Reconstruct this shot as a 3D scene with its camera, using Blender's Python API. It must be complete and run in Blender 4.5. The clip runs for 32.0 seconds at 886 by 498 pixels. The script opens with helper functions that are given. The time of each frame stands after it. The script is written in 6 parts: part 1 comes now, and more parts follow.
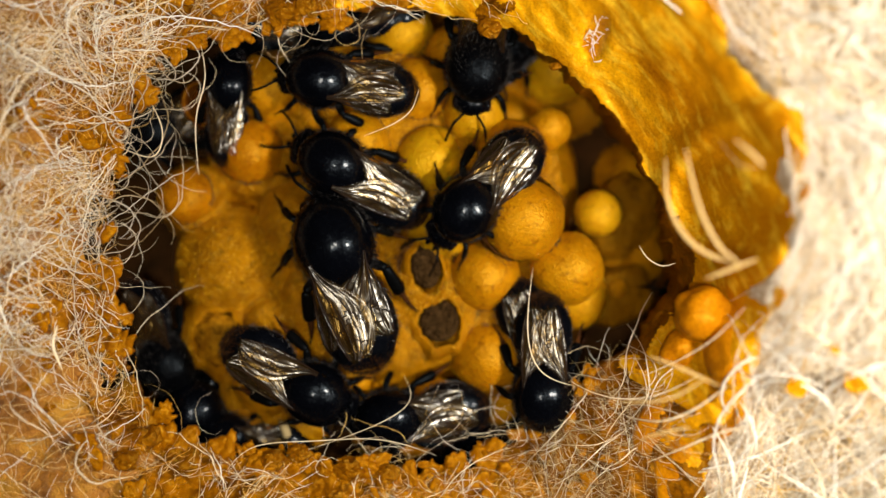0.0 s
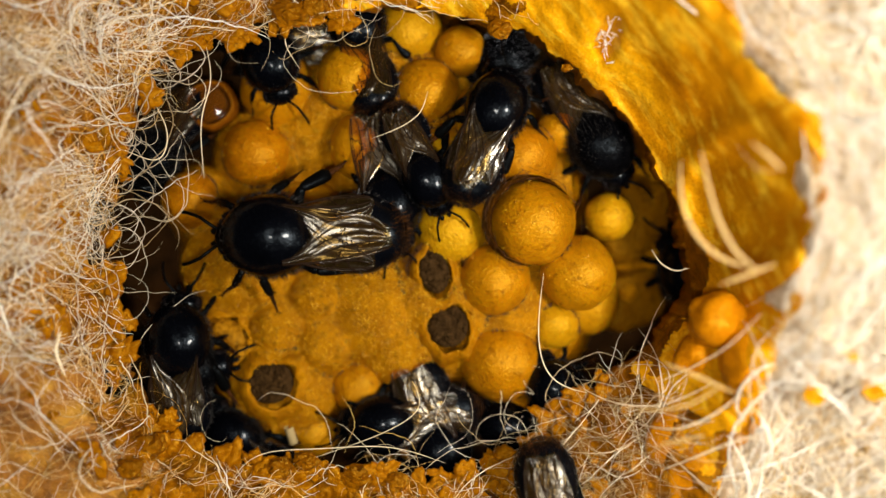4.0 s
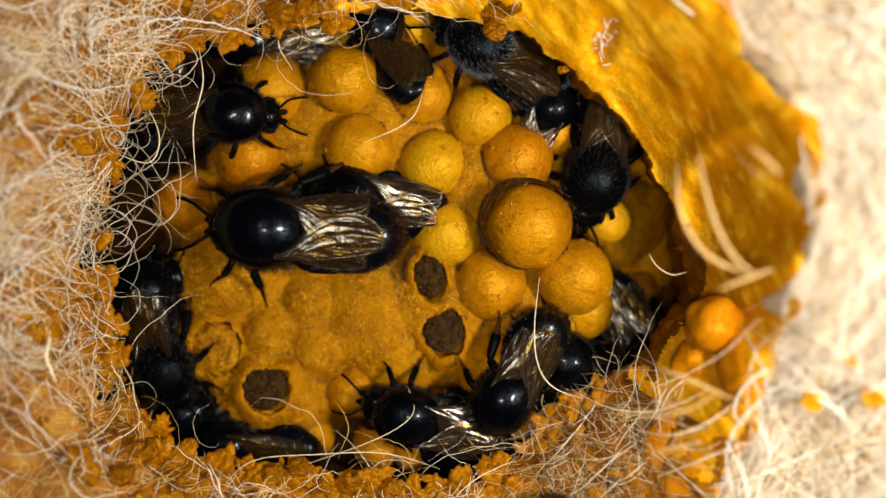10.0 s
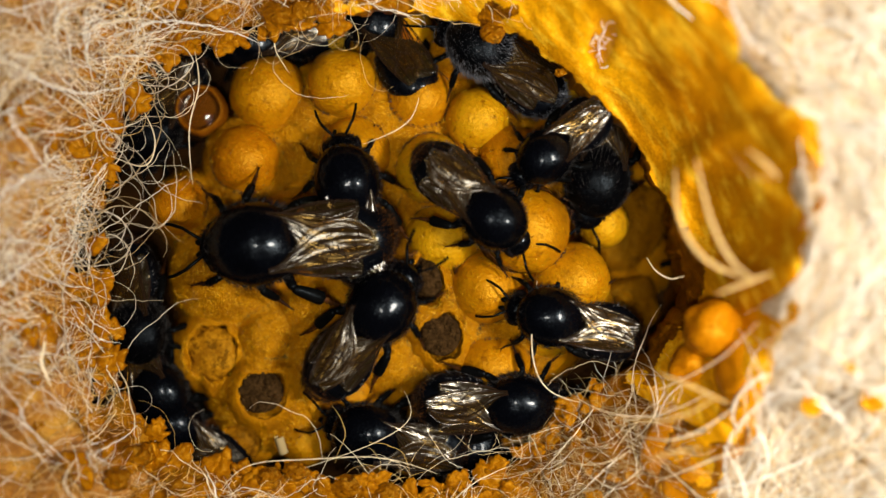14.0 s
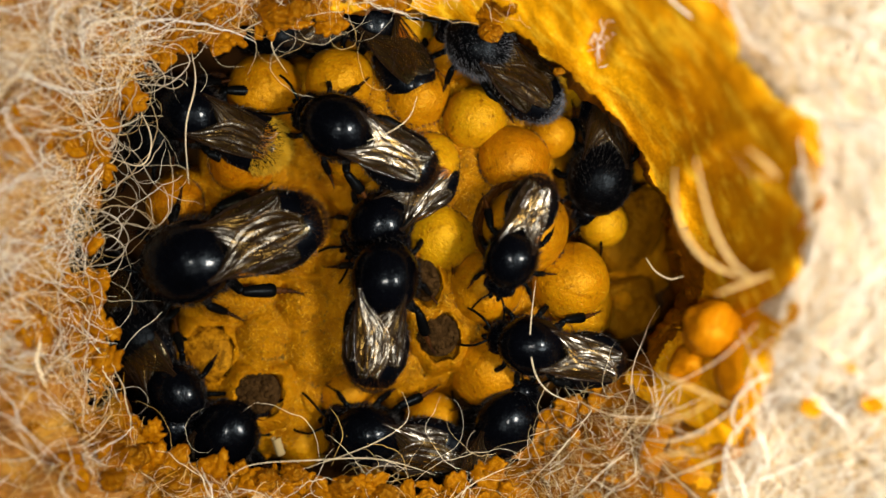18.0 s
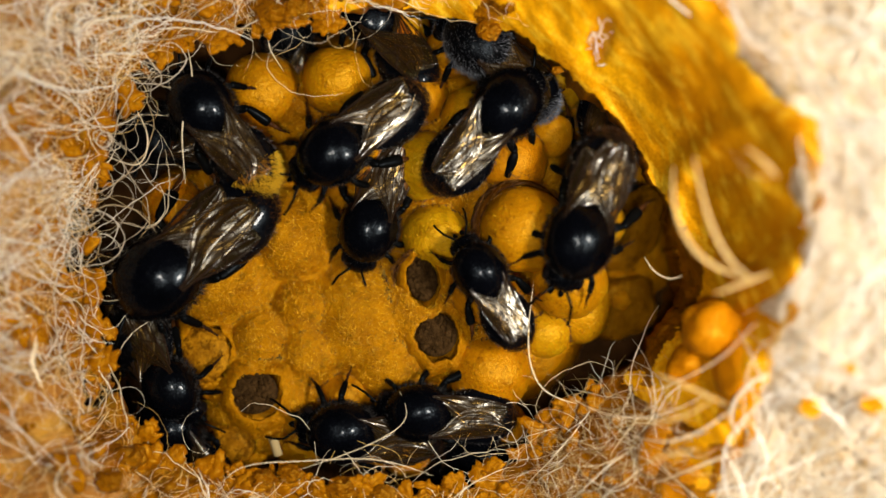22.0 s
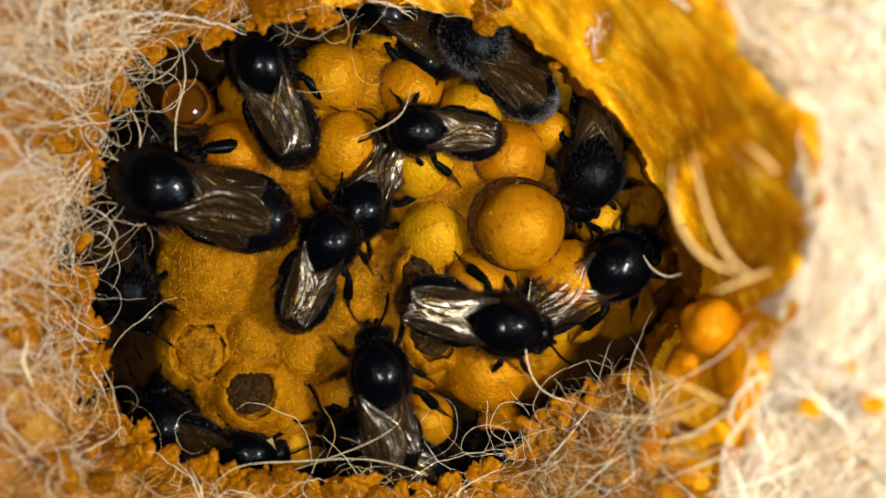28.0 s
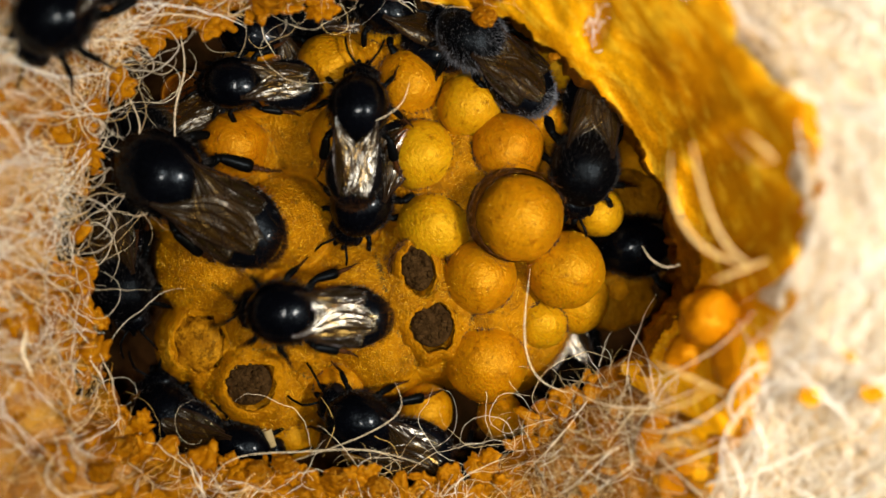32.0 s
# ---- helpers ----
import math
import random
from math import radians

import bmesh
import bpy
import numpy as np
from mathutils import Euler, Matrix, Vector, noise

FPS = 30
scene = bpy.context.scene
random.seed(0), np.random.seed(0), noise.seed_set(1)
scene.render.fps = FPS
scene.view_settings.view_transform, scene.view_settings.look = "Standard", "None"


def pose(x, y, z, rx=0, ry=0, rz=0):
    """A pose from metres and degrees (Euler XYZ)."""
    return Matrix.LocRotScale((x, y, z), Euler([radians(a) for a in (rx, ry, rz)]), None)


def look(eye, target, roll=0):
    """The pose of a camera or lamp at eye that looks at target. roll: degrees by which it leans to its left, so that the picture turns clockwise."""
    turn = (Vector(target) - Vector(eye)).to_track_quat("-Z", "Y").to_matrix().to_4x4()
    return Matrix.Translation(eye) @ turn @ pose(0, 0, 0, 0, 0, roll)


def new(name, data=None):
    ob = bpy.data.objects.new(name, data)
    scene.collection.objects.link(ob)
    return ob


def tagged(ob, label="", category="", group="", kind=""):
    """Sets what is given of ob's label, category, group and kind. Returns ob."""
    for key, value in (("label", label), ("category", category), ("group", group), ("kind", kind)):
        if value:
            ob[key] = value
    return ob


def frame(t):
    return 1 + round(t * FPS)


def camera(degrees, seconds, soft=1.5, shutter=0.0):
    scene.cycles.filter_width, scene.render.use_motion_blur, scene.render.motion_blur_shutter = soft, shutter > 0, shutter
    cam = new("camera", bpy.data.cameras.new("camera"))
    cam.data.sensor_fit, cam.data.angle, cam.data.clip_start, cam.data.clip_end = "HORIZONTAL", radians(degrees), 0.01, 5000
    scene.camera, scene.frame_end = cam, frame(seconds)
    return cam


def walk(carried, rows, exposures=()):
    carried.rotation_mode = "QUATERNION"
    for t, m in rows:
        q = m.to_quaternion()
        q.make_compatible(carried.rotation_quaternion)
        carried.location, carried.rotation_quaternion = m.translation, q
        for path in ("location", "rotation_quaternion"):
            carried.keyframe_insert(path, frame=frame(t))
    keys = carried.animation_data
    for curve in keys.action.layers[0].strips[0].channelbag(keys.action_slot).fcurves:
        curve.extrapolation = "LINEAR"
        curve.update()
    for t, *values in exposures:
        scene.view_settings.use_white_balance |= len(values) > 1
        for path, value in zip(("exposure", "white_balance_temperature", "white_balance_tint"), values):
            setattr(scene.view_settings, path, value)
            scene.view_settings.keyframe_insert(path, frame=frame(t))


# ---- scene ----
MM = 0.001

# ---- camera: a macro lens that looks straight down into the nest and drifts a little ----
cam = camera(40, 32.0, soft=1.45, shutter=0.5)
cam.data.dof.use_dof = True
cam.data.dof.focus_distance = 0.1316
cam.data.dof.aperture_fstop = 8.0
walk(cam, [
    (0.0, pose(-0.00001, -0.00099, 0.14147)),
    (1.0, pose(-0.00062, -0.00080, 0.14083)),
    (2.0, pose(-0.00101, -0.00058, 0.14008)),
    (3.0, pose(-0.00105, -0.00059, 0.13968)),
    (3.5, pose(-0.00106, -0.00058, 0.13958)),
    (5.5, pose(-0.00083, -0.00020, 0.13829)),
    (7.0, pose(-0.00070, -0.00015, 0.13820)),
    (9.0, pose(-0.00057, -0.00011, 0.13805)),
    (11.0, pose(-0.00039, -0.00004, 0.13790)),
    (13.0, pose(-0.00021, 0.00027, 0.13762)),
    (14.5, pose(-0.00014, 0.00029, 0.13722)),
    (16.5, pose(-0.00002, 0.00033, 0.13685)),
    (18.0, pose(0.00005, 0.00029, 0.13662)),
    (20.0, pose(0.00016, 0.00031, 0.13627)),
    (22.0, pose(0.00029, 0.00024, 0.13603)),
    (24.0, pose(0.00037, 0.00009, 0.13574)),
    (25.5, pose(0.00044, -0.00000, 0.13543)),
    (27.5, pose(0.00064, 0.00004, 0.13460)),
    (29.0, pose(0.00077, -0.00012, 0.13454)),
    (30.0, pose(0.00083, -0.00025, 0.13436)),
    (30.5, pose(0.00083, -0.00100, 0.13567)),
    (31.0, pose(0.00085, -0.00078, 0.13536)),
    (31.5, pose(0.00079, -0.00091, 0.13493)),
    (32.0, pose(0.00078, -0.00095, 0.13465)),
])

# ---- light: a small lamp at the lens, one added over the wall, and the dim room ----
world = bpy.data.worlds.new("room")
scene.world = world
world.use_nodes = True
world.node_tree.nodes["Background"].inputs[0].default_value = (1.0, 0.95, 0.9, 1)
world.node_tree.nodes["Background"].inputs[1].default_value = 0.003


def macro_or_fill_lamp(eye, target, size, energy):
    data = bpy.data.lights.new("macro_or_fill_lamp", "AREA")
    data.shape, data.size, data.energy = "DISK", size, energy
    data.color = (1.0, 0.935, 0.84)
    new("macro_or_fill_lamp", data).matrix_world = look(eye, target)


# macro light beside the lens, then a lamp added to brighten the high wall's side
macro_or_fill_lamp((-0.006, -0.016, 0.168), (-0.006, 0.0, 0.0), 0.024, 0.156)
macro_or_fill_lamp((0.072, -0.006, 0.114), (0.030, 0.0, 0.010), 0.022, 0.240)


# ---- materials ----
def nodes_of(name):
    m = bpy.data.materials.new(name)
    m.use_nodes = True
    nt = m.node_tree
    return m, nt, nt.nodes["Principled BSDF"]


def noise_node(nt, scale, detail=4.0, rough=0.6):
    tc = nt.nodes.new("ShaderNodeTexCoord")
    n = nt.nodes.new("ShaderNodeTexNoise")
    n.inputs["Scale"].default_value, n.inputs["Detail"].default_value, n.inputs["Roughness"].default_value = scale, detail, rough
    nt.links.new(tc.outputs["Object"], n.inputs["Vector"])
    return n


def ramp(nt, source, stops):
    r = nt.nodes.new("ShaderNodeValToRGB")
    while len(r.color_ramp.elements) < len(stops):
        r.color_ramp.elements.new(0.5)
    for e, (p, c) in zip(r.color_ramp.elements, stops):
        e.position, e.color = p, (*c, 1)
    nt.links.new(source, r.inputs["Fac"])
    return r


def mix(nt, fac, a, b, mode="MIX"):
    n = nt.nodes.new("ShaderNodeMix")
    n.data_type, n.blend_type = "RGBA", mode
    for sock, v in ((n.inputs[0], fac), (n.inputs[6], a), (n.inputs[7], b)):
        if isinstance(v, (int, float)):
            sock.default_value = v
        elif isinstance(v, tuple):
            sock.default_value = (*v, 1)
        else:
            nt.links.new(v, sock)
    return n.outputs[2]


def bump(nt, bsdf, source, strength, distance):
    b = nt.nodes.new("ShaderNodeBump")
    b.inputs["Strength"].default_value, b.inputs["Distance"].default_value = strength, distance
    nt.links.new(source, b.inputs["Height"])
    nt.links.new(b.outputs["Normal"], bsdf.inputs["Normal"])


def wax(name, low, high, stain, rough=0.42, other=None, subsurface=0.03, grain=2500.0, lump=220.0, stains=0.62, deep=0.00035, scratch=False, streak=False, shine=0.16):
    """Wax: two tones in clouds, brown stains, a fine grain."""
    m, nt, b = nodes_of(name)
    n1, n2, n3 = noise_node(nt, lump), noise_node(nt, grain, 3.0), noise_node(nt, lump * 2.3, 5.0, 0.7)
    col = ramp(nt, n1.outputs["Fac"], [(0.3, low), (0.7, high)]).outputs["Color"]
    if other:
        info = nt.nodes.new("ShaderNodeObjectInfo")
        col = mix(nt, info.outputs["Alpha"], col, other)
    if streak:
        broad = ramp(nt, noise_node(nt, 55.0, 3.0).outputs["Fac"], [(0.40, (0.60, 0.60, 0.60)), (0.56, (0, 0, 0))])
        col = mix(nt, broad.outputs["Color"], col, (0.48, 0.16, 0.001))
        tc, mp = nt.nodes.new("ShaderNodeTexCoord"), nt.nodes.new("ShaderNodeMapping")
        mp.vector_type = "TEXTURE"
        mp.inputs["Rotation"].default_value = (0, 0, radians(-52))
        mp.inputs["Scale"].default_value = (5.0, 1.0, 1.0)
        nk = nt.nodes.new("ShaderNodeTexNoise")
        nk.inputs["Scale"].default_value, nk.inputs["Detail"].default_value = 900.0, 5.0
        nt.links.new(tc.outputs["Object"], mp.inputs["Vector"])
        for grain_node in (nk, n1, n3):
            nt.links.new(mp.outputs["Vector"], grain_node.inputs["Vector"])
        line = ramp(nt, nk.outputs["Fac"], [(0.50, (0, 0, 0)), (0.72, (0.75, 0.75, 0.75))])
        col = mix(nt, line.outputs["Color"], col, (0.90, 0.58, 0.03))
    st = ramp(nt, n3.outputs["Fac"], [(stains, (0, 0, 0)), (stains + 0.14, (0.85, 0.85, 0.85))]).outputs["Color"]
    col = mix(nt, st, col, stain)
    n4 = noise_node(nt, 2600.0, 5.0, 0.75)
    speck = ramp(nt, n4.outputs["Fac"], [(0.34, (0.76, 0.70, 0.66)), (0.52, (0.98, 0.98, 0.98)), (0.72, (1.15, 1.2, 1.25))])
    col = mix(nt, 1.0, col, speck.outputs["Color"], "MULTIPLY")
    if scratch:
        tc, mp = nt.nodes.new("ShaderNodeTexCoord"), nt.nodes.new("ShaderNodeMapping")
        mp.inputs["Scale"].default_value = (1.0, 5.0, 1.6)
        ns = nt.nodes.new("ShaderNodeTexNoise")
        ns.inputs["Scale"].default_value, ns.inputs["Detail"].default_value = 260.0, 3.0
        nt.links.new(tc.outputs["Object"], mp.inputs["Vector"])
        nt.links.new(mp.outputs["Vector"], ns.inputs["Vector"])
        line = ramp(nt, ns.outputs["Fac"], [(0.69, (0, 0, 0)), (0.74, (0.7, 0.7, 0.7))])
        col = mix(nt, line.outputs["Color"], col, (0.10, 0.028, 0.001))
    nt.links.new(col, b.inputs["Base Color"])
    b.inputs["Roughness"].default_value = rough
    b.inputs["Specular IOR Level"].default_value = shine
    b.inputs["Specular Tint"].default_value = (1.0, 0.62, 0.06, 1)
    b.inputs["Subsurface Weight"].default_value = subsurface
    b.inputs["Subsurface Radius"].default_value = (1.0, 0.35, 0.08)
    b.inputs["Subsurface Scale"].default_value = 0.0012
    hgt = mix(nt, 0.35, n2.outputs["Fac"], n3.outputs["Fac"])
    bump(nt, b, hgt, 0.7, deep)
    return m


M_COCOON = wax("cocoon_wax", (0.28, 0.076, 0.0007), (0.50, 0.175, 0.001), (0.13, 0.030, 0.001), other=(0.50, 0.26, 0.003), rough=0.36, lump=420.0, stains=0.55, scratch=True, subsurface=0.16, shine=1.0, deep=0.00035, grain=2800.0)
M_COMB = wax("comb_wax", (0.24, 0.080, 0.0005), (0.47, 0.190, 0.0010), (0.13, 0.052, 0.001), rough=0.30, grain=3400.0, lump=420.0, subsurface=0.08, stains=0.53, shine=0.9, deep=0.0008)
M_WALL = wax("wall_wax", (0.42, 0.140, 0.001), (0.82, 0.39, 0.004), (0.30, 0.085, 0.001), rough=0.24, lump=130.0, stains=0.58, streak=True, shine=0.45, deep=0.00022)
# Torn, deeper orange wax, also darkened to stand for the dimmer low side.
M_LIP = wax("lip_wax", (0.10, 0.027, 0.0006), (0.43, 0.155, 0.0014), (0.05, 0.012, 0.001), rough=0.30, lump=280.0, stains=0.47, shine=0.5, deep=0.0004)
M_FLAKE = wax("torn_wax_flake", (0.17, 0.046, 0.0006), (0.50, 0.19, 0.0014), (0.09, 0.022, 0.001), rough=0.30, lump=520.0, stains=0.52, shine=0.5, deep=0.0005)
M_KNOB = wax("orange_wax_knob", (0.34, 0.105, 0.001), (0.54, 0.205, 0.002), (0.30, 0.08, 0.001), rough=0.3, lump=160.0, stains=0.6, shine=0.4, deep=0.0002)
M_DARKWAX = wax("old_wax", (0.07, 0.018, 0.001), (0.20, 0.06, 0.002), (0.03, 0.008, 0.001), rough=0.35, shine=0.4)
M_FLOOR = wax("dark_nest_floor", (0.012, 0.006, 0.003), (0.05, 0.02, 0.007), (0.008, 0.004, 0.003), rough=0.9, subsurface=0.0)
# Wall wax darkened: soiled under the wool, shade on the lip's slope and underside.
M_SOILSHADEWAX = wax("dirty_shaded_wax", (0.08, 0.022, 0.001), (0.28, 0.095, 0.0015), (0.04, 0.011, 0.001), rough=0.38, lump=210.0, stains=0.50, shine=0.3, deep=0.0005)
M_SLAB = wax("amber_wax_slab", (0.10, 0.034, 0.0006), (0.26, 0.105, 0.0015), (0.06, 0.017, 0.001), rough=0.34, lump=170.0, stains=0.52, shine=0.3, deep=0.0005)
M_FELTED = wax("brown_felted_wax", (0.016, 0.004, 0.0005), (0.05, 0.014, 0.001), (0.01, 0.003, 0.0005), rough=0.7, grain=4200.0, lump=900.0, deep=0.0008)
M_POLLEN = wax("pollen_mass", (0.012, 0.0055, 0.003), (0.068, 0.035, 0.013), (0.012, 0.005, 0.003), stains=0.55, rough=0.6, subsurface=0.0, grain=4200.0, lump=1500.0, deep=0.0009)


def honey_material():
    m, nt, b = nodes_of("honey")
    b.inputs["Base Color"].default_value = (0.16, 0.05, 0.004, 1)
    b.inputs["Roughness"].default_value = 0.05
    b.inputs["Transmission Weight"].default_value = 0.5
    return m


def chitin(name, base, rough, grain=1800.0, strength=0.25, tint=None, coat=0.0, sheen=0.05):
    m, nt, b = nodes_of(name)
    n = noise_node(nt, grain, 4.0)
    big = noise_node(nt, 350.0, 3.0)
    col = ramp(nt, big.outputs["Fac"], [(0.35, base), (0.75, tint or tuple(2.2 * c for c in base))])
    nt.links.new(col.outputs["Color"], b.inputs["Base Color"])
    r = ramp(nt, n.outputs["Fac"], [(0.3, (rough * 0.8,) * 3), (0.75, (rough * 1.5,) * 3)])
    nt.links.new(r.outputs["Color"], b.inputs["Roughness"])
    b.inputs["Specular IOR Level"].default_value = sheen
    b.inputs["Specular Tint"].default_value = (0.70, 0.86, 1.0, 1)
    b.inputs["Coat Weight"].default_value, b.inputs["Coat Roughness"].default_value = coat, 0.06
    bump(nt, b, n.outputs["Fac"], strength, 0.00012)
    return m


def fibre_material(name, a, c, d, rough=0.45, gloss=0.3):
    m, nt, b = nodes_of(name)
    g = nt.nodes.new("ShaderNodeNewGeometry")
    col = ramp(nt, g.outputs["Random Per Island"], [(0.0, a), (0.62, c), (0.9, d)])
    nt.links.new(col.outputs["Color"], b.inputs["Base Color"])
    b.inputs["Roughness"].default_value = rough
    b.inputs["Specular IOR Level"].default_value = gloss
    return m


M_HONEY = honey_material()
M_THORAX = chitin("polished_black_chitin", (0.0006, 0.0007, 0.0012), 0.22, grain=2600.0, strength=0.40, coat=0.12, sheen=0.07)
M_ABDOMEN = chitin("black_abdomen_chitin", (0.0009, 0.0011, 0.0018), 0.26, strength=0.4, coat=0.11, sheen=0.06)
M_DULL = chitin("dull_black_chitin", (0.0006, 0.0006, 0.0008), 0.30, grain=1300.0, strength=0.9)
M_LEG = chitin("black_leg_chitin", (0.0012, 0.0012, 0.0012), 0.30, strength=0.3)
M_TARSUS = chitin("brown_foot_chitin", (0.02, 0.007, 0.002), 0.34, strength=0.3, tint=(0.09, 0.03, 0.006))
M_EYE = chitin("compound_eye", (0.004, 0.003, 0.003), 0.16, grain=6000.0, strength=0.15)
M_FUR = fibre_material("black_fur", (0.0015, 0.0013, 0.0013), (0.003, 0.003, 0.003), (0.060, 0.055, 0.052), 0.5, 0.05)
M_FRINGE = fibre_material("grey_tipped_black_fur", (0.003, 0.003, 0.003), (0.012, 0.011, 0.011), (0.20, 0.19, 0.18), 0.5, 0.1)
M_GREYFUR = fibre_material("grey_fur", (0.02, 0.02, 0.024), (0.10, 0.105, 0.12), (0.26, 0.27, 0.30), 0.6, 0.15)
M_TAILFUR = fibre_material("dark_tail_fur", (0.003, 0.002, 0.0015), (0.012, 0.006, 0.003), (0.10, 0.035, 0.006), 0.5, 0.1)
M_YELLOWFUR = fibre_material("yellow_fur", (0.62, 0.33, 0.008), (0.76, 0.46, 0.015), (0.66, 0.44, 0.04), 0.6)
M_FLECK = fibre_material("straw_fleck", (0.88, 0.52, 0.015), (0.66, 0.31, 0.004), (0.14, 0.05, 0.002), 0.35, 0.3)
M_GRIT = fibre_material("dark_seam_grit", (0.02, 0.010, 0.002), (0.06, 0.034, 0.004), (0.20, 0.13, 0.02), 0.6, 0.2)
M_FOLD = fibre_material("golden_fibre_fold", (0.70, 0.48, 0.20), (0.66, 0.43, 0.15), (0.62, 0.38, 0.10))
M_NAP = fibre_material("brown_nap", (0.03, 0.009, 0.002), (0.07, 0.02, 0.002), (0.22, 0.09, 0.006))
M_FIBRE = fibre_material("felt_fibre", (0.90, 0.70, 0.42), (0.82, 0.50, 0.14), (0.66, 0.30, 0.015))
M_FIBREW = fibre_material("pale_felt_fibre", (0.93, 0.83, 0.66), (0.89, 0.73, 0.48), (0.80, 0.50, 0.14))
M_PALE = fibre_material("white_felt_fibre", (0.96, 0.92, 0.83), (0.93, 0.85, 0.70), (0.88, 0.72, 0.48))
M_CORD = fibre_material("grey_curled_fibre", (0.74, 0.65, 0.52), (0.60, 0.49, 0.35), (0.40, 0.27, 0.12))
M_WOOL = fibre_material("grey_wool_fibre", (0.34, 0.22, 0.07), (0.56, 0.42, 0.20), (0.86, 0.78, 0.62))
M_STAIN = wax("stained_wax_skin", (0.15, 0.05, 0.002), (0.46, 0.20, 0.006), (0.07, 0.02, 0.001), rough=0.25, lump=420.0, stains=0.47, shine=0.25, deep=0.0003)


def wing_material(name, least, most):
    """Thin smoky film: mostly clear, with a wrinkled silky gloss."""
    m, nt, b = nodes_of(name)
    clear, gloss, body = nt.nodes.new("ShaderNodeBsdfTransparent"), nt.nodes.new("ShaderNodeBsdfGlossy"), nt.nodes.new("ShaderNodeBsdfDiffuse")
    clear.inputs["Color"].default_value = (0.92, 0.83, 0.62, 1)
    n = noise_node(nt, 260.0, 3.0)
    col = ramp(nt, n.outputs["Fac"], [(0.3, (0.22, 0.12, 0.025)), (0.75, (0.42, 0.27, 0.08))])
    nt.links.new(col.outputs["Color"], body.inputs["Color"])
    gloss.inputs["Color"].default_value = (0.90, 0.93, 0.96, 1)
    gloss.inputs["Roughness"].default_value = 0.24
    tc, mp = nt.nodes.new("ShaderNodeTexCoord"), nt.nodes.new("ShaderNodeMapping")
    mp.inputs["Scale"].default_value = (0.45, 1.0, 0.3)
    warp = mix(nt, 0.0009, tc.outputs["Object"], noise_node(nt, 700.0, 2.0).outputs["Color"], "ADD")
    nt.links.new(warp, mp.inputs["Vector"])
    cells, fine = nt.nodes.new("ShaderNodeTexVoronoi"), nt.nodes.new("ShaderNodeTexNoise")
    cells.feature = "SMOOTH_F1"
    cells.inputs["Scale"].default_value = 2000.0
    fine.inputs["Scale"].default_value, fine.inputs["Detail"].default_value = 1500.0, 3.0
    for node in (cells, fine):
        nt.links.new(mp.outputs["Vector"], node.inputs["Vector"])
    bp = nt.nodes.new("ShaderNodeBump")
    bp.inputs["Strength"].default_value, bp.inputs["Distance"].default_value = 0.35, 0.0003
    nt.links.new(mix(nt, 0.35, cells.outputs["Distance"], fine.outputs["Fac"]), bp.inputs["Height"])
    nt.links.new(bp.outputs["Normal"], gloss.inputs["Normal"])
    film, whole = nt.nodes.new("ShaderNodeMixShader"), nt.nodes.new("ShaderNodeMixShader")
    film.inputs[0].default_value = 0.018
    info = nt.nodes.new("ShaderNodeObjectInfo")
    share = nt.nodes.new("ShaderNodeMapRange")
    share.inputs["To Min"].default_value, share.inputs["To Max"].default_value = least, most
    nt.links.new(info.outputs["Alpha"], share.inputs["Value"])
    nt.links.new(share.outputs["Result"], whole.inputs[0])
    nt.links.new(clear.outputs[0], film.inputs[1])
    nt.links.new(body.outputs[0], film.inputs[2])
    nt.links.new(film.outputs[0], whole.inputs[1])
    nt.links.new(gloss.outputs[0], whole.inputs[2])
    nt.links.new(whole.outputs[0], nt.nodes["Material Output"].inputs["Surface"])
    nt.nodes.remove(b)
    return m


def felt_material():
    m, nt, b = nodes_of("felt_ground")
    n, f = noise_node(nt, 150.0, 5.0, 0.65), noise_node(nt, 1500.0, 4.0, 0.7)
    col = ramp(nt, n.outputs["Fac"], [(0.34, (0.13, 0.035, 0.001)), (0.50, (0.46, 0.165, 0.003)), (0.66, (0.66, 0.32, 0.012))]).outputs["Color"]
    col = mix(nt, 0.10, col, ramp(nt, f.outputs["Fac"], [(0.35, (0.10, 0.04, 0.004)), (0.65, (0.80, 0.60, 0.30))]).outputs["Color"])
    tc, sep, rng = nt.nodes.new("ShaderNodeTexCoord"), nt.nodes.new("ShaderNodeSeparateXYZ"), nt.nodes.new("ShaderNodeMapRange")
    nt.links.new(tc.outputs["Object"], sep.inputs[0])
    nt.links.new(sep.outputs["X"], rng.inputs["Value"])
    rng.inputs["From Min"].default_value, rng.inputs["From Max"].default_value = 0.020, 0.032
    blot = noise_node(nt, 330.0, 4.0, 0.7)
    clean = ramp(nt, mix(nt, 0.55, n.outputs["Fac"], blot.outputs["Fac"]), [(0.40, (0.44, 0.29, 0.14)), (0.52, (0.78, 0.64, 0.45)), (0.64, (0.93, 0.88, 0.79))]).outputs["Color"]
    col = mix(nt, rng.outputs["Result"], col, clean)
    nt.links.new(col, b.inputs["Base Color"])
    b.inputs["Roughness"].default_value = 0.9
    bump(nt, b, f.outputs["Fac"], 1.0, 0.0008)
    return m


M_WING = wing_material("smoky_wing", 0.010, 0.078)
M_WORNWING = wing_material("worn_dull_wing", 0.002, 0.008)
M_VEIN = chitin("wing_vein", (0.012, 0.006, 0.003), 0.4)
M_FELT = felt_material()


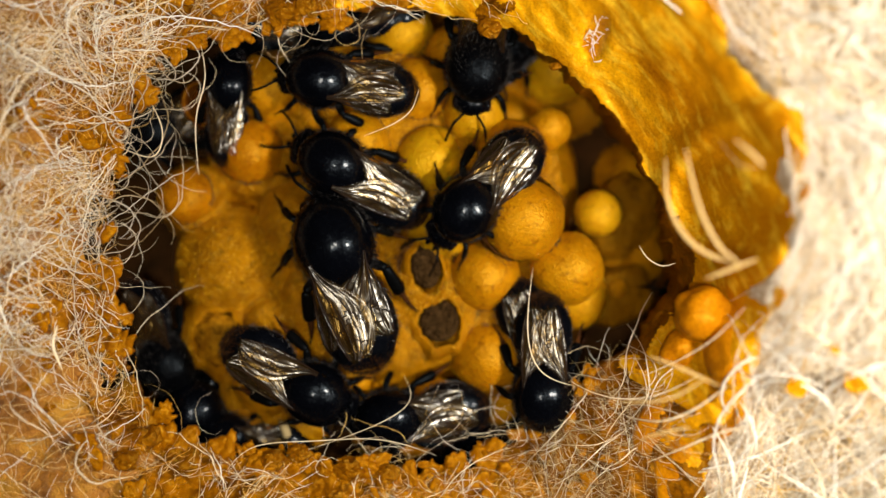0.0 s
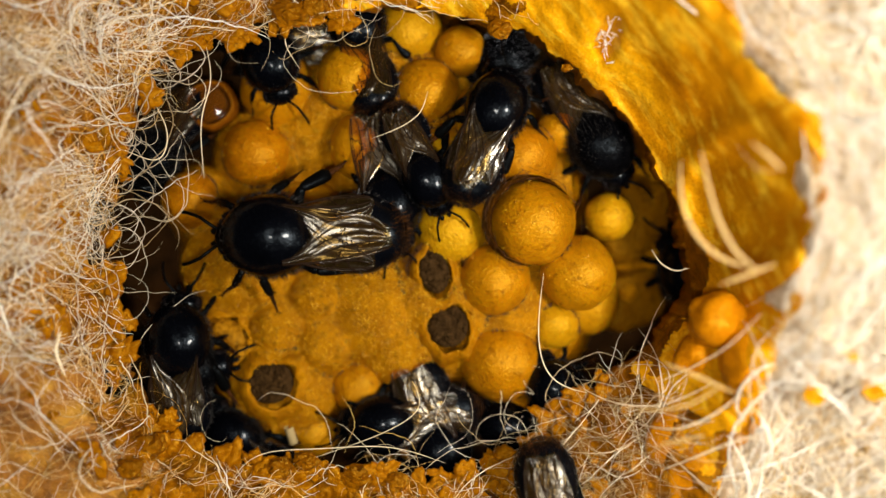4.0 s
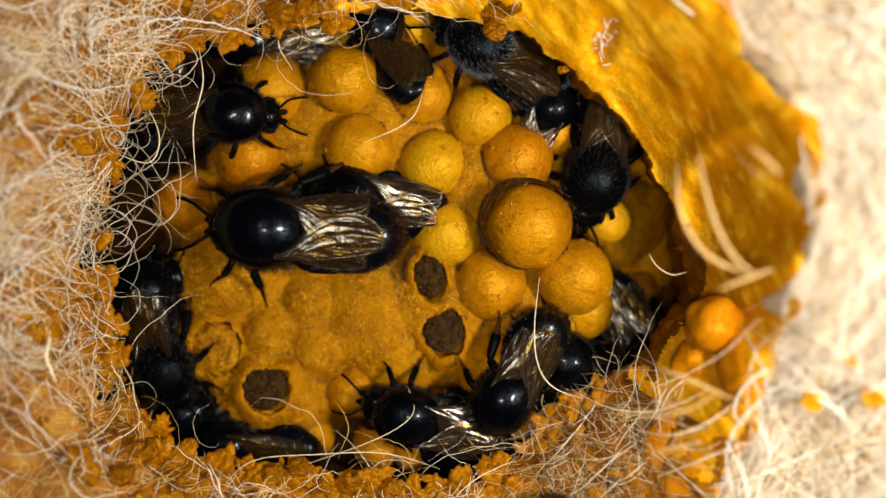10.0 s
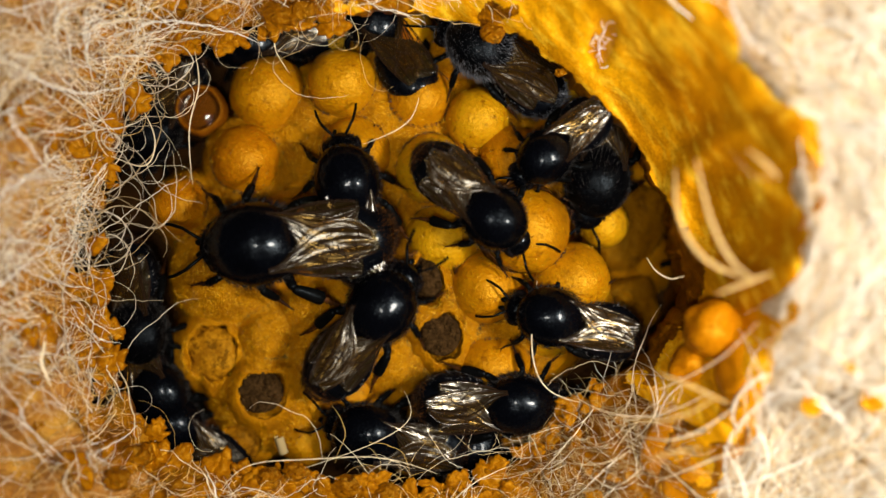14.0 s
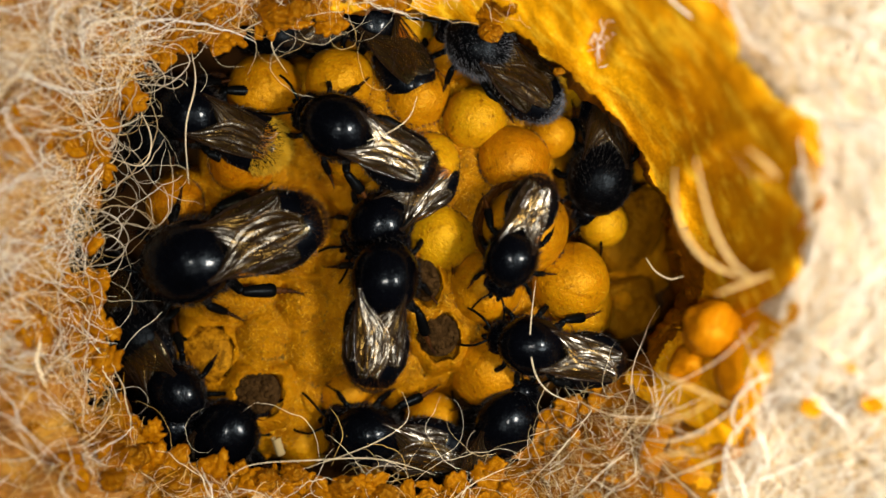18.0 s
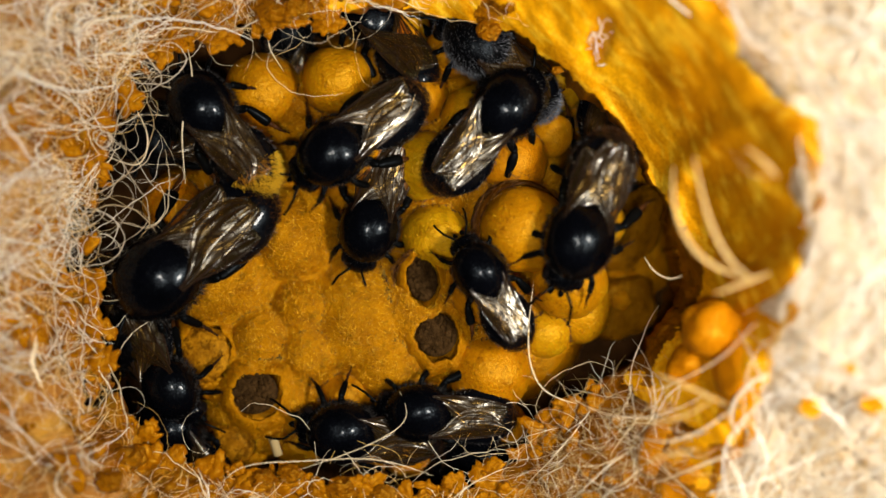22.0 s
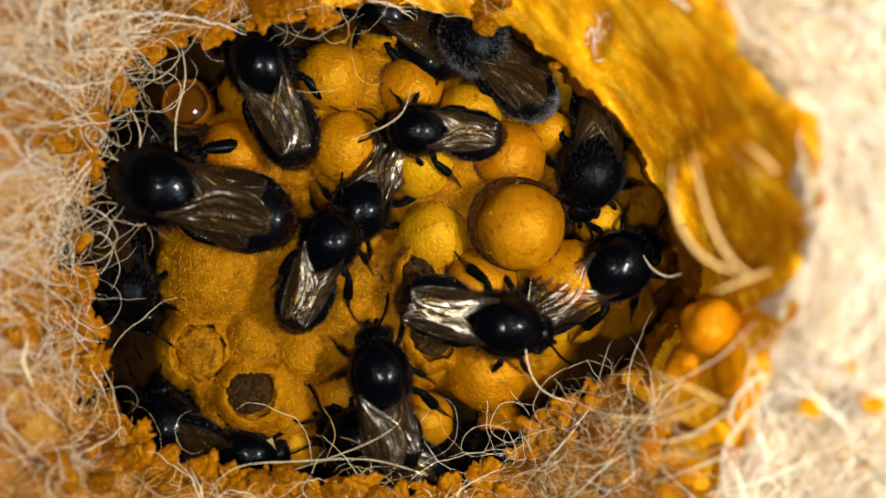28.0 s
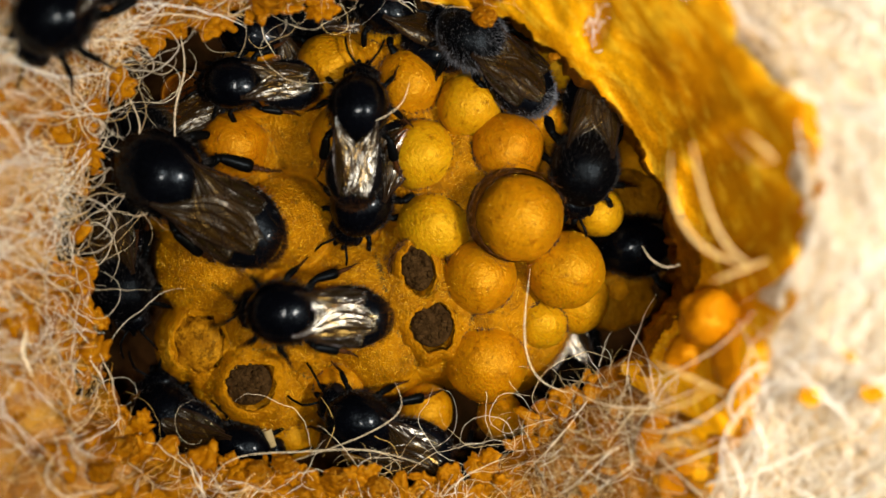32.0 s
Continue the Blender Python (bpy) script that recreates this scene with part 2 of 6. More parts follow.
# ---- builders ----
def mesh_of(name, verts, faces, material, smooth=True):
    me = bpy.data.meshes.new(name)
    me.from_pydata([tuple(v) for v in verts], [], [tuple(f) for f in faces])
    me.materials.append(material)
    if smooth:
        me.polygons.foreach_set("use_smooth", [True] * len(me.polygons))
    me.update()
    return me


def part(name, me, material, parent, label=""):
    """One mesh (a bmesh or a mesh) as an object under its thing."""
    if isinstance(me, bmesh.types.BMesh):
        bm, me = me, bpy.data.meshes.new(name)
        bm.to_mesh(me)
        bm.free()
        me.materials.append(material)
        me.polygons.foreach_set("use_smooth", [True] * len(me.polygons))
    ob = new(name, me)
    ob.parent = parent
    if label:
        ob["label"] = label
    return ob


def ball(centre, semi, seg=24, rings=16, shape=None):
    """A rounded body in mm; shape(v) may reshape a unit vector."""
    bm = bmesh.new()
    bmesh.ops.create_uvsphere(bm, u_segments=seg, v_segments=rings, radius=1.0)
    for v in bm.verts:
        p = v.co.copy()
        k = shape(p) if shape else 1.0
        v.co = Vector((centre[i] + p[i] * semi[i] * k for i in range(3))) * MM
    return bm


def tubes(paths, radii, sides=3, taper=False):
    """Vertices and faces of many thin tubes; paths is (n, m, 3) in metres."""
    n, m, _ = paths.shape
    tan = np.gradient(paths, axis=1)
    tan /= np.linalg.norm(tan, axis=2, keepdims=True) + 1e-12
    up = np.zeros_like(tan)
    up[..., 2] = 1.0
    up[np.abs(tan[..., 2]) > 0.9] = (1.0, 0.0, 0.0)
    a = np.cross(tan, up)
    a /= np.linalg.norm(a, axis=2, keepdims=True) + 1e-12
    b = np.cross(tan, a)
    r = np.broadcast_to(np.asarray(radii, float).reshape(n, 1, 1), (n, m, 1)).copy()
    if taper == "both":
        r = r * np.sin(np.linspace(0.06, math.pi - 0.06, m))[None, :, None] ** 0.5
    elif taper:
        r = r * np.linspace(1.0, 0.12, m)[None, :, None]
    ring = [paths + r * (math.cos(t) * a + math.sin(t) * b) for t in np.arange(sides) * 2 * math.pi / sides]
    verts = np.stack(ring, axis=2).reshape(-1, 3)
    base = (np.arange(n) * m * sides)[:, None, None] + (np.arange(m - 1) * sides)[None, :, None]
    k = np.arange(sides)[None, None, :]
    k2 = (k + 1) % sides
    faces = np.stack([base + k, base + k2, base + k2 + sides, base + k + sides], axis=3).reshape(-1, 4)
    return verts, faces


def raw_mesh(name, verts, faces, material, smooth=True):
    """A mesh from arrays of vertices and four-cornered faces."""
    me = bpy.data.meshes.new(name)
    nf = len(faces)
    me.vertices.add(len(verts))
    me.vertices.foreach_set("co", np.asarray(verts, np.float32).ravel())
    me.loops.add(nf * 4)
    me.loops.foreach_set("vertex_index", np.asarray(faces, np.int32).ravel())
    me.polygons.add(nf)
    me.polygons.foreach_set("loop_start", np.arange(0, nf * 4, 4, dtype=np.int32))
    me.polygons.foreach_set("use_smooth", np.full(nf, smooth))
    me.update(calc_edges=True)
    me.validate()
    me.materials.append(material)
    return me


def lattice_noise(x, y, seed=0):
    """Smooth value noise, -1 to 1, on arrays."""
    xi, yi = np.floor(x).astype(np.int64), np.floor(y).astype(np.int64)
    fx, fy = x - xi, y - yi
    fx, fy = fx * fx * (3 - 2 * fx), fy * fy * (3 - 2 * fy)

    def h(a, b):
        v = (a * 374761393 + b * 668265263 + seed * 974634777) & 0xFFFFFFFF
        v = ((v ^ (v >> 13)) * 1274126177) & 0xFFFFFFFF
        return ((v ^ (v >> 16)) & 0xFFFF) / 32767.5 - 1.0
    top = h(xi, yi) * (1 - fx) + h(xi + 1, yi) * fx
    low = h(xi, yi + 1) * (1 - fx) + h(xi + 1, yi + 1) * fx
    return top * (1 - fy) + low * fy


def cloud(x, y, size, seed=0, octaves=4):
    total, amp = 0.0, 1.0
    for o in range(octaves):
        total = total + amp * lattice_noise(x / size * 2 ** o, y / size * 2 ** o, seed + 17 * o)
        amp *= 0.5
    return total


# ---- the nest's plan, in mm: a hollow in a felt pad, lined with wax ----
CX, CY = -6.24, -0.35
RIM = np.array([31.1, 30.1, 29.7, 28.6, 27.3, 26.9, 27.0, 26.2, 26.3, 26.2, 26.2, 26.7, 28.0, 30.2, 32.2, 32.5, 31.4, 30.7, 30.8, 30.9, 31.2, 32.1, 31.9, 30.1, 27.4, 25.8, 25.3, 25.2, 25.7, 26.2, 27.0, 26.6, 26.3, 27.2, 29.8, 32.6])
OUTER = np.array([40.6, 40.6, 41.0, 40.6, 39.2, 39.0, 39.5, 40.0, 39.5, 39.5, 39.6, 40.0, 41.8, 43.5, 45.4, 44.6, 38.7, 35.5, 35.0, 35.5, 36.1, 37.2, 38.0, 35.9, 32.4, 31.7, 31.0, 30.2, 31.9, 34.0, 39.0, 43.6, 43.0, 40.6, 38.6, 37.5])
# heights of the lip and of the felt round it, every 30 degrees from the right, anticlockwise
LIP = np.array([9.0, 9.5, 9.0, 7.5, 6.5, 6.5, 6.5, 6.5, 6.0, 5.5, 5.0, 6.5])
PAD = np.array([25.0, 23.0, 16.0, 11.0, 12.5, 15.0, 15.0, 12.5, 9.0, 7.0, 6.5, 14.0])


def around(table, ang):
    return np.interp(ang, np.linspace(0, 2 * math.pi, len(table) + 1), np.append(table, table[0]), period=2 * math.pi)


def polar(x, y):
    return np.arctan2(y - CY, x - CX) % (2 * math.pi), np.hypot(x - CX, y - CY)


def rim_radius(ang):
    torn = 0.5 + 0.5 * np.clip((np.abs(ang - 3.7) < 1.9) * 1.0, 0, 1)
    return around(RIM, ang) + torn * (0.8 * lattice_noise(ang * 11, ang * 0 + 3.3, 5) + 0.5 * lattice_noise(ang * 31, ang * 0 + 1.7, 6) + 0.25 * lattice_noise(ang * 83, ang * 0 + 2.7, 16))


def pad_height(x, y):
    """Height of the lining and the felt outside the hollow."""
    ang, r = polar(x, y)
    lip, pad, rin, rout = around(LIP, ang), around(PAD, ang), around(RIM, ang), around(OUTER, ang)
    s = np.clip((r - rin) / np.maximum(rout - rin, 8.0), 0, 1)
    z = lip + (pad - lip) * (s * s * (3 - 2 * s))
    z = z - 2.4 * np.exp(-np.clip(r - rin, 0, 50) / 1.5) * np.clip(np.cos(ang - 0.3) / 0.5, 0, 1)
    far = np.clip((r - 60) / 60, 0, 1)
    return z * (1 - far) + 10 * far + 0.9 * cloud(x, y, 9.0, 3) * np.clip((r - rin) / 3, 0.1, 1)


def ring_sheet(name, inner, outer, lift, n_ang, n_r, material, power=1.0, fold=False, keep=None):
    """A sheet round the hollow. fold adds the lip that turns down and back under it."""
    ang = np.linspace(0, 2 * math.pi, n_ang, endpoint=False)
    s = np.linspace(0, 1, n_r) ** power
    rows_r = inner(ang)[None, :] + s[:, None] * (outer(ang) - inner(ang))[None, :]
    A = np.broadcast_to(ang, rows_r.shape)
    X, Y = CX + rows_r * np.cos(A), CY + rows_r * np.sin(A)
    Z = pad_height(X, Y) + lift(X, Y)
    if fold:
        lip = pad_height(X[:1], Y[:1])
        drop = [(6.0, -9.0), (6.5, -4.0), (5.5, 0.0), (3.4, 3.5), (1.3, 6.0), (0.3, 7.4)]
        fx, fy, fz = [], [], []
        for d, h in drop:
            rr = rows_r[:1] + d * (1 - 0.75 * np.clip(np.cos(A[:1] - 0.5) / 0.7, 0, 1)) + 0.9 * lattice_noise(A[:1] * 9, A[:1] * 0 + h, 8) + 0.5 * lattice_noise(A[:1] * 23, A[:1] * 0 + h * 0.6, 18)
            fx.append(CX + rr * np.cos(A[:1]))
            fy.append(CY + rr * np.sin(A[:1]))
            fz.append(-9 + (lip + 9) * (h + 9) / 17.4 + 0 * rr)
        X, Y, Z = np.vstack(fx + [X]), np.vstack(fy + [Y]), np.vstack(fz + [Z])
    nr = X.shape[0]
    verts = np.stack([X, Y, Z], axis=2).reshape(-1, 3) * MM
    i, j = np.meshgrid(np.arange(nr - 1), np.arange(n_ang), indexing="ij")
    j2 = (j + 1) % n_ang
    faces = np.stack([i * n_ang + j, i * n_ang + j2, (i + 1) * n_ang + j2, (i + 1) * n_ang + j], axis=2).reshape(-1, 4)
    if keep is not None:
        mid = verts[faces].mean(axis=1) / MM
        faces = faces[keep(mid[:, 0], mid[:, 1])]
    return new(name, raw_mesh(name, verts, faces, material))


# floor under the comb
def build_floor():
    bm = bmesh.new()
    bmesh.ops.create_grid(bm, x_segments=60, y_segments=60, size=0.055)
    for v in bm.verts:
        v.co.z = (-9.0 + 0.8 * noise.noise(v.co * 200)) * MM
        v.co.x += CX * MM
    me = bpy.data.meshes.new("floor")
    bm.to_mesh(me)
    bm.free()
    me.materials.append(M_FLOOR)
    tagged(new("floor", me), "dark uneven floor under the wax comb", "nest floor", kind="structure")


def felt_relief(x, y):
    """Matted lumps, higher where the clean bedding lies."""
    ang, r = polar(x, y)
    clean = np.clip((x - 18) / 10, 0, 1)
    under = 4.5 * np.clip((around(OUTER, ang) - 0.5 - r) / 2.5, 0, 1) * np.clip((np.cos(ang - 0.1) + 0.1) / 0.3, 0, 1)
    return -under + 0.5 * cloud(x, y, 3.0, 21) - 0.5 + 0.5 * np.abs(cloud(x, y, 1.6, 23, 3)) + clean * (1.5 * cloud(x * 0.8 + y * 0.5, y * 0.9 - x * 0.4, 7.5, 25, 3) + 0.4)


build_floor()
felt = ring_sheet("felt_pad", lambda a: rim_radius(a) + 2.5, lambda a: 0 * a + 160.0, felt_relief, 500, 140, M_FELT, power=1.7)
tagged(felt, "pale beige felt bedding packed round the wax nest", "felt bedding", kind="structure")


PIT = (15.9, 21.5)
WOOL = (15.7, -20.7)


def plates(x, y, size, seed):
    """Broken flakes: tilted facets on a jittered lattice, with steps between them."""
    best, height = np.full(np.shape(x), 1e9), np.zeros(np.shape(x))
    gx, gy = np.floor(x / size), np.floor(y / size)
    for i in (-1, 0, 1):
        for j in (-1, 0, 1):
            px, py = gx + i, gy + j
            u, v = x / size - px - 0.5 - 0.45 * lattice_noise(px, py, seed), y / size - py - 0.5 - 0.45 * lattice_noise(px, py, seed + 1)
            d = u * u + v * v
            h = 0.5 * lattice_noise(px, py, seed + 2) + 0.55 * u * lattice_noise(px, py, seed + 3) + 0.55 * v * lattice_noise(px, py, seed + 4)
            height, best = np.where(d < best, h, height), np.minimum(best, d)
    return height


BASIN = (29.5, 5.0)


def wall_relief(x, y):
    """Broken flakes on the low sides, smooth long folds on the high side, with a shallow basin in it."""
    ang, r = polar(x, y)
    smooth = np.clip((np.cos(ang - 0.25) - 0.1) / 0.5, 0, 1)
    along, over = x * 0.62 - y * 0.78, x * 0.78 + y * 0.62
    fold = 1.0 * cloud(along * 0.35, over, 5.0, 14, 3) + 0.35 * cloud(along * 0.4, over, 1.5, 19, 3) + 0.8 * cloud(x, y, 11.0, 15, 2)
    wx, wy = x + 0.5 * cloud(x, y, 1.3, 51, 2), y + 0.5 * cloud(x, y, 1.3, 52, 2)
    crumb = 0.55 * cloud(x, y, 4.0, 9) - 0.3 + 0.3 * plates(wx, wy, 2.6, 31) + 0.12 * plates(wx, wy, 1.0, 41) + 0.16 * cloud(x, y, 0.7, 77, 2)
    pit = np.exp(-(((x - PIT[0]) / 0.95) ** 2 + ((y - PIT[1]) / 1.7) ** 2))
    q = np.hypot((x - BASIN[0]) / 5.2, (y - BASIN[1]) / 7.0)
    basin = 1.3 * np.exp(-((q - 1.0) / 0.22) ** 2) - 1.5 * np.exp(-(q / 0.8) ** 4)
    return 0.9 + (fold + basin) * smooth + crumb * (1 - smooth) - 3.4 * pit


def ragged(x, y):
    ang, r = polar(x, y)
    return r < around(OUTER, ang) + np.where(np.cos(ang) < 0.1, 6.0, 1.9) * cloud(x, y, 6.0, 41)


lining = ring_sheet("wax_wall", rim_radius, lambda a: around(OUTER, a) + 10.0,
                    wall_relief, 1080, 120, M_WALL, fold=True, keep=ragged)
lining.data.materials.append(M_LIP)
mid_points = np.empty(len(lining.data.polygons) * 3, np.float32)
lining.data.polygons.foreach_get("center", mid_points)
mid_points = mid_points.reshape(-1, 3) / MM
wall_ang = np.arctan2(mid_points[:, 1] - CY, mid_points[:, 0] - CX)
# Low side by bearing: rough wax with less light put into its colour.
rough_dim_side = np.cos(wall_ang - 0.45) + 0.25 * cloud(mid_points[:, 0], mid_points[:, 1], 5.0, 61) < 0.50
lining.data.materials.append(M_SOILSHADEWAX)
soiled_or_shaded = np.hypot((mid_points[:, 0] - WOOL[0]) / 7.5, (mid_points[:, 1] - WOOL[1]) / 8.5) + 0.2 * cloud(mid_points[:, 0], mid_points[:, 1], 3.0, 71) < 0.9
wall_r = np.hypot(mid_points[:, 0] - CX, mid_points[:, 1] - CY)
# Inner slope beside the wool: its deep shade, given as dark wax.
soiled_or_shaded |= (np.cos(wall_ang + 0.55) > 0.80) & (wall_r - around(RIM, wall_ang % (2 * math.pi)) + 1.2 * cloud(mid_points[:, 0], mid_points[:, 1], 2.0, 73) < 1.6)
# The fold's underside takes the same dark wax as its shade.
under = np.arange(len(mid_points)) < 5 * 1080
lining.data.polygons.foreach_set("material_index", np.where(under | soiled_or_shaded, 2, rough_dim_side.astype(np.int32)))
tagged(lining, "orange wax wall with a torn lip round the brood hollow", "wax wall", kind="structure")


def wax_flakes():
    """Torn thin flakes of wax standing along the low lip and between the fibres beside it."""
    rng = np.random.default_rng(19)
    shapes = []
    for k in range(14):
        n, bm, rings = 30, bmesh.new(), []
        for share, high in ((1.0, -0.14), (0.96, 0.05), (0.62, 0.14), (0.28, 0.16)):
            ring = []
            for t in np.arange(n) * 2 * math.pi / n:
                q = Vector((math.cos(t), math.sin(t), k * 3.7))
                r = share * (0.82 + 0.42 * noise.noise(q * 1.3) + 0.26 * noise.noise(q * 3.4) + 0.16 * noise.noise(q * 9.0))
                x, y = r * math.cos(t), 0.75 * r * math.sin(t)
                up = high + 0.22 * noise.noise((x * 1.4, y * 1.4, k)) + 0.12 * noise.noise((x * 4, y * 4, k + 9.0))
                ring.append(bm.verts.new((x * MM, y * MM, up * MM)))
            rings.append(ring)
        for a, b in zip(rings[:-1], rings[1:]):
            for i in range(n):
                bm.faces.new((a[i], a[(i + 1) % n], b[(i + 1) % n], b[i]))
        bm.faces.new(rings[-1])
        bm.faces.new(rings[0][::-1])
        bmesh.ops.recalc_face_normals(bm, faces=bm.faces)
        me = bpy.data.meshes.new("wax_flake")
        bm.to_mesh(me)
        bm.free()
        me.materials.append(M_FLAKE)
        me.polygons.foreach_set("use_smooth", [True] * len(me.polygons))
        shapes.append(me)
    count = 0
    while count < 260:
        ang = rng.uniform(1.75, 5.75)
        edge = rng.uniform(0, 1) < 0.4
        r = float(rim_radius(np.array([ang]))[0]) + (rng.uniform(-1.1, 0.9) if edge else rng.uniform(0.5, 9.0))
        if not edge and 3.6 < ang < 5.4 and rng.uniform() < 0.3:
            continue
        x, y = CX + r * math.cos(ang), CY + r * math.sin(ang)
        z = float((pad_height(np.array([x]), np.array([y])) + wall_relief(np.array([x]), np.array([y])))[0])
        ob = part("wax_flake", shapes[count % len(shapes)], None, lining)
        k = rng.uniform(0.5, 2.0) * (1.0 if edge else 0.9)
        ob.scale = (k * rng.uniform(0.8, 1.3), k, k)
        ob.location = (x * MM, y * MM, (z + 0.05) * MM)
        ob.rotation_euler = (rng.normal(0, 0.14), rng.normal(0, 0.14), rng.uniform(0, 6.28))
        count += 1


wax_flakes()


# ---- the comb ----
LUMPS = [
    (-24.5, -2.6, 6.0, 3.2), (-22.4, 10.4, 4.7, 2.5), (-29.4, 5.0, 3.8, 2.2), (-16.8, 1.8, 4.7, 3.8),
    (-8.4, -7.6, 6.9, 2.8), (-14.8, -11.4, 4.1, 2.6), (-19.9, -9.6, 4.4, 2.3), (-5.9, -11.8, 5.1, 2.4),
    (-15.4, -6.4, 3.8, 2.6), (-0.9, -6.4, 8.0, 3.0), (-19.9, -15.6, 6.6, 2.3), (-27.0, -11.5, 4.4, 1.6),
    (4.2, 6.9, 8.8, 2.8), (-6.5, 14.6, 9.5, 2.0), (6.8, -7.7, 7.6, 2.0), (-14.9, 14.1, 6.9, 1.0),
    (-9.9, 1.3, 5.1, -0.5), (21.8, -0.7, 5.7, -4.5), (20.6, -5.6, 2.7, -3.0), (14.6, 18.1, 6.9, -5.5),
    (22.6, 8.0, 4.4, -5.0), (11.2, 21.4, 5.1, -5.5)]
CUPS = [(-1.8, -3.2, 1.9, 2.9, 12), (-0.2, -9.5, 2.6, 2.7, 0), (-20.1, -15.8, 2.9, 2.6, 20), (-26.2, -11.5, 2.9, 3.2, 0), (-23.3, -21.9, 2.3, 2.2, 0)]


def comb_height(x, y):
    z = np.full(np.shape(x), -8.5)
    for a, b, r, top in LUMPS:
        d = np.hypot(x - a, y - b) / r
        h = top - 3.4 * d * d - 14 * np.clip(d - 1.1, 0, 1)
        z = np.maximum(z, h)
    z = z + 0.22 * cloud(x, y, 2.6, 31) + 0.07 * cloud(x, y, 0.7, 33)
    for a, b, rx, ry, turn in CUPS:
        c, s = math.cos(radians(turn)), math.sin(radians(turn))
        u, v = (x - a) * c + (y - b) * s, -(x - a) * s + (y - b) * c
        d = np.hypot(u / rx, v / ry)
        z = np.where(d < 1.0, np.minimum(z, z * 0 + np.minimum(z, 3.2) - 3.2), z)
    return z


def build_comb():
    comb = new("wax_comb")
    comb.location = (0, 0, -8.6 * MM)
    tagged(comb, "orange wax comb of rounded brood cells and open cups", "brood comb")
    xs, ys = np.arange(-38, 31, 0.36), np.arange(-30, 30, 0.36)
    X, Y = np.meshgrid(xs, ys)
    Z = comb_height(X, Y)
    verts = np.stack([X, Y, Z + 8.6], axis=2).reshape(-1, 3) * MM
    i, j = np.meshgrid(np.arange(len(ys) - 1), np.arange(len(xs) - 1), indexing="ij")
    k = i * len(xs) + j
    faces = np.stack([k, k + 1, k + 1 + len(xs), k + len(xs)], axis=2).reshape(-1, 4)
    faces = faces[verts[faces][:, :, 2].max(axis=1) > 0.9 * MM]
    part("wax_bed", raw_mesh("wax_bed", verts, faces, M_COMB), M_COMB, comb)
    return comb


comb = build_comb()


CELLS = [
    (-11.5, 18.9, 0.6, 3.9, 0.45), (-20.1, 18.0, -1.8, 4.4, 0.35), (-10.0, 11.2, 0.6, 4.0, 0.40),
    (-1.6, 9.4, 0.2, 4.0, 0.90), (-0.2, 1.5, -0.1, 4.1, 0.85), (9.0, 2.4, 3.7, 4.8, 0.35),
    (14.2, -3.2, 1.7, 4.3, 0.40), (4.7, -4.1, 0.9, 4.1, 0.30), (5.6, -13.4, -1.1, 4.7, 0.25),
    (11.7, -9.1, -1.0, 3.0, 0.75), (18.1, 3.2, -1.0, 2.8, 0.80), (7.8, 10.0, 1.1, 4.1, 0.15),
    (12.3, 13.0, 0.1, 2.5, 0.35), (3.6, 14.8, 0.8, 3.6, 0.70), (-3.0, 17.4, -0.3, 3.9, 0.30),
    (1.0, 22.2, -0.3, 2.9, 0.30), (-5.0, 24.7, -2.1, 3.9, 0.70), (-22.4, 10.4, -0.3, 3.9, 0.10),
    (-29.9, 5.2, -0.1, 3.3, 0.12), (-10.8, -16.3, -2.5, 3.3, 0.30), (-1.2, -19.2, -2.9, 3.1, 0.40),
    (-3.8, -23.2, -3.8, 2.8, 0.20), (-8.2, -22.9, -4.0, 2.8, 0.30), (-16.2, -21.9, -4.0, 3.0, 0.45),
    (7.3, -19.8, -2.7, 2.7, 0.30), (15.7, -6.8, -2.8, 3.8, 0.55),
    (13.6, 20.4, -6.0, 4.2, 0.90)]


def flecks():
    """Tiny straw-coloured flecks and hairs stuck to the wax bed and the cells."""
    rng = np.random.default_rng(5)
    n = 26000
    x, y = rng.uniform(-34, 24, n), rng.uniform(-24, 24, n)
    z = comb_height(x, y)
    ok = z > -1.5
    spots = [np.stack([x[ok], y[ok], z[ok] + 0.04], axis=1)]
    for cx, cy, cz, r, tone in CELLS:
        d = rng.normal(size=(45, 3))
        d[:, 2] = np.abs(d[:, 2])
        d /= np.linalg.norm(d, axis=1, keepdims=True)
        spots.append(np.array([cx, cy, cz]) + d * np.array([r, r, r * 1.08]) * 1.0)
    p = np.concatenate(spots) + np.array([0, 0, 8.6])
    a = rng.uniform(0, 2 * math.pi, len(p))
    ln = 0.06 + 0.44 * rng.random(len(p)) ** 2
    way = np.stack([np.cos(a) * ln, np.sin(a) * ln, 0 * a], axis=1)
    paths = np.stack([p + way * k + np.array([0, 0, 0.10 * (1 - k * k)]) for k in (-1, 0, 1)], axis=1) * MM
    v, f = tubes(paths, rng.uniform(0.018, 0.036, len(p)) * MM, 3, "both")
    ob = part("straw_fleck", raw_mesh("straw_fleck", v, f, M_FLECK), None, comb, "tiny straw flecks in the wax")
    ob["kind"] = "stuff"


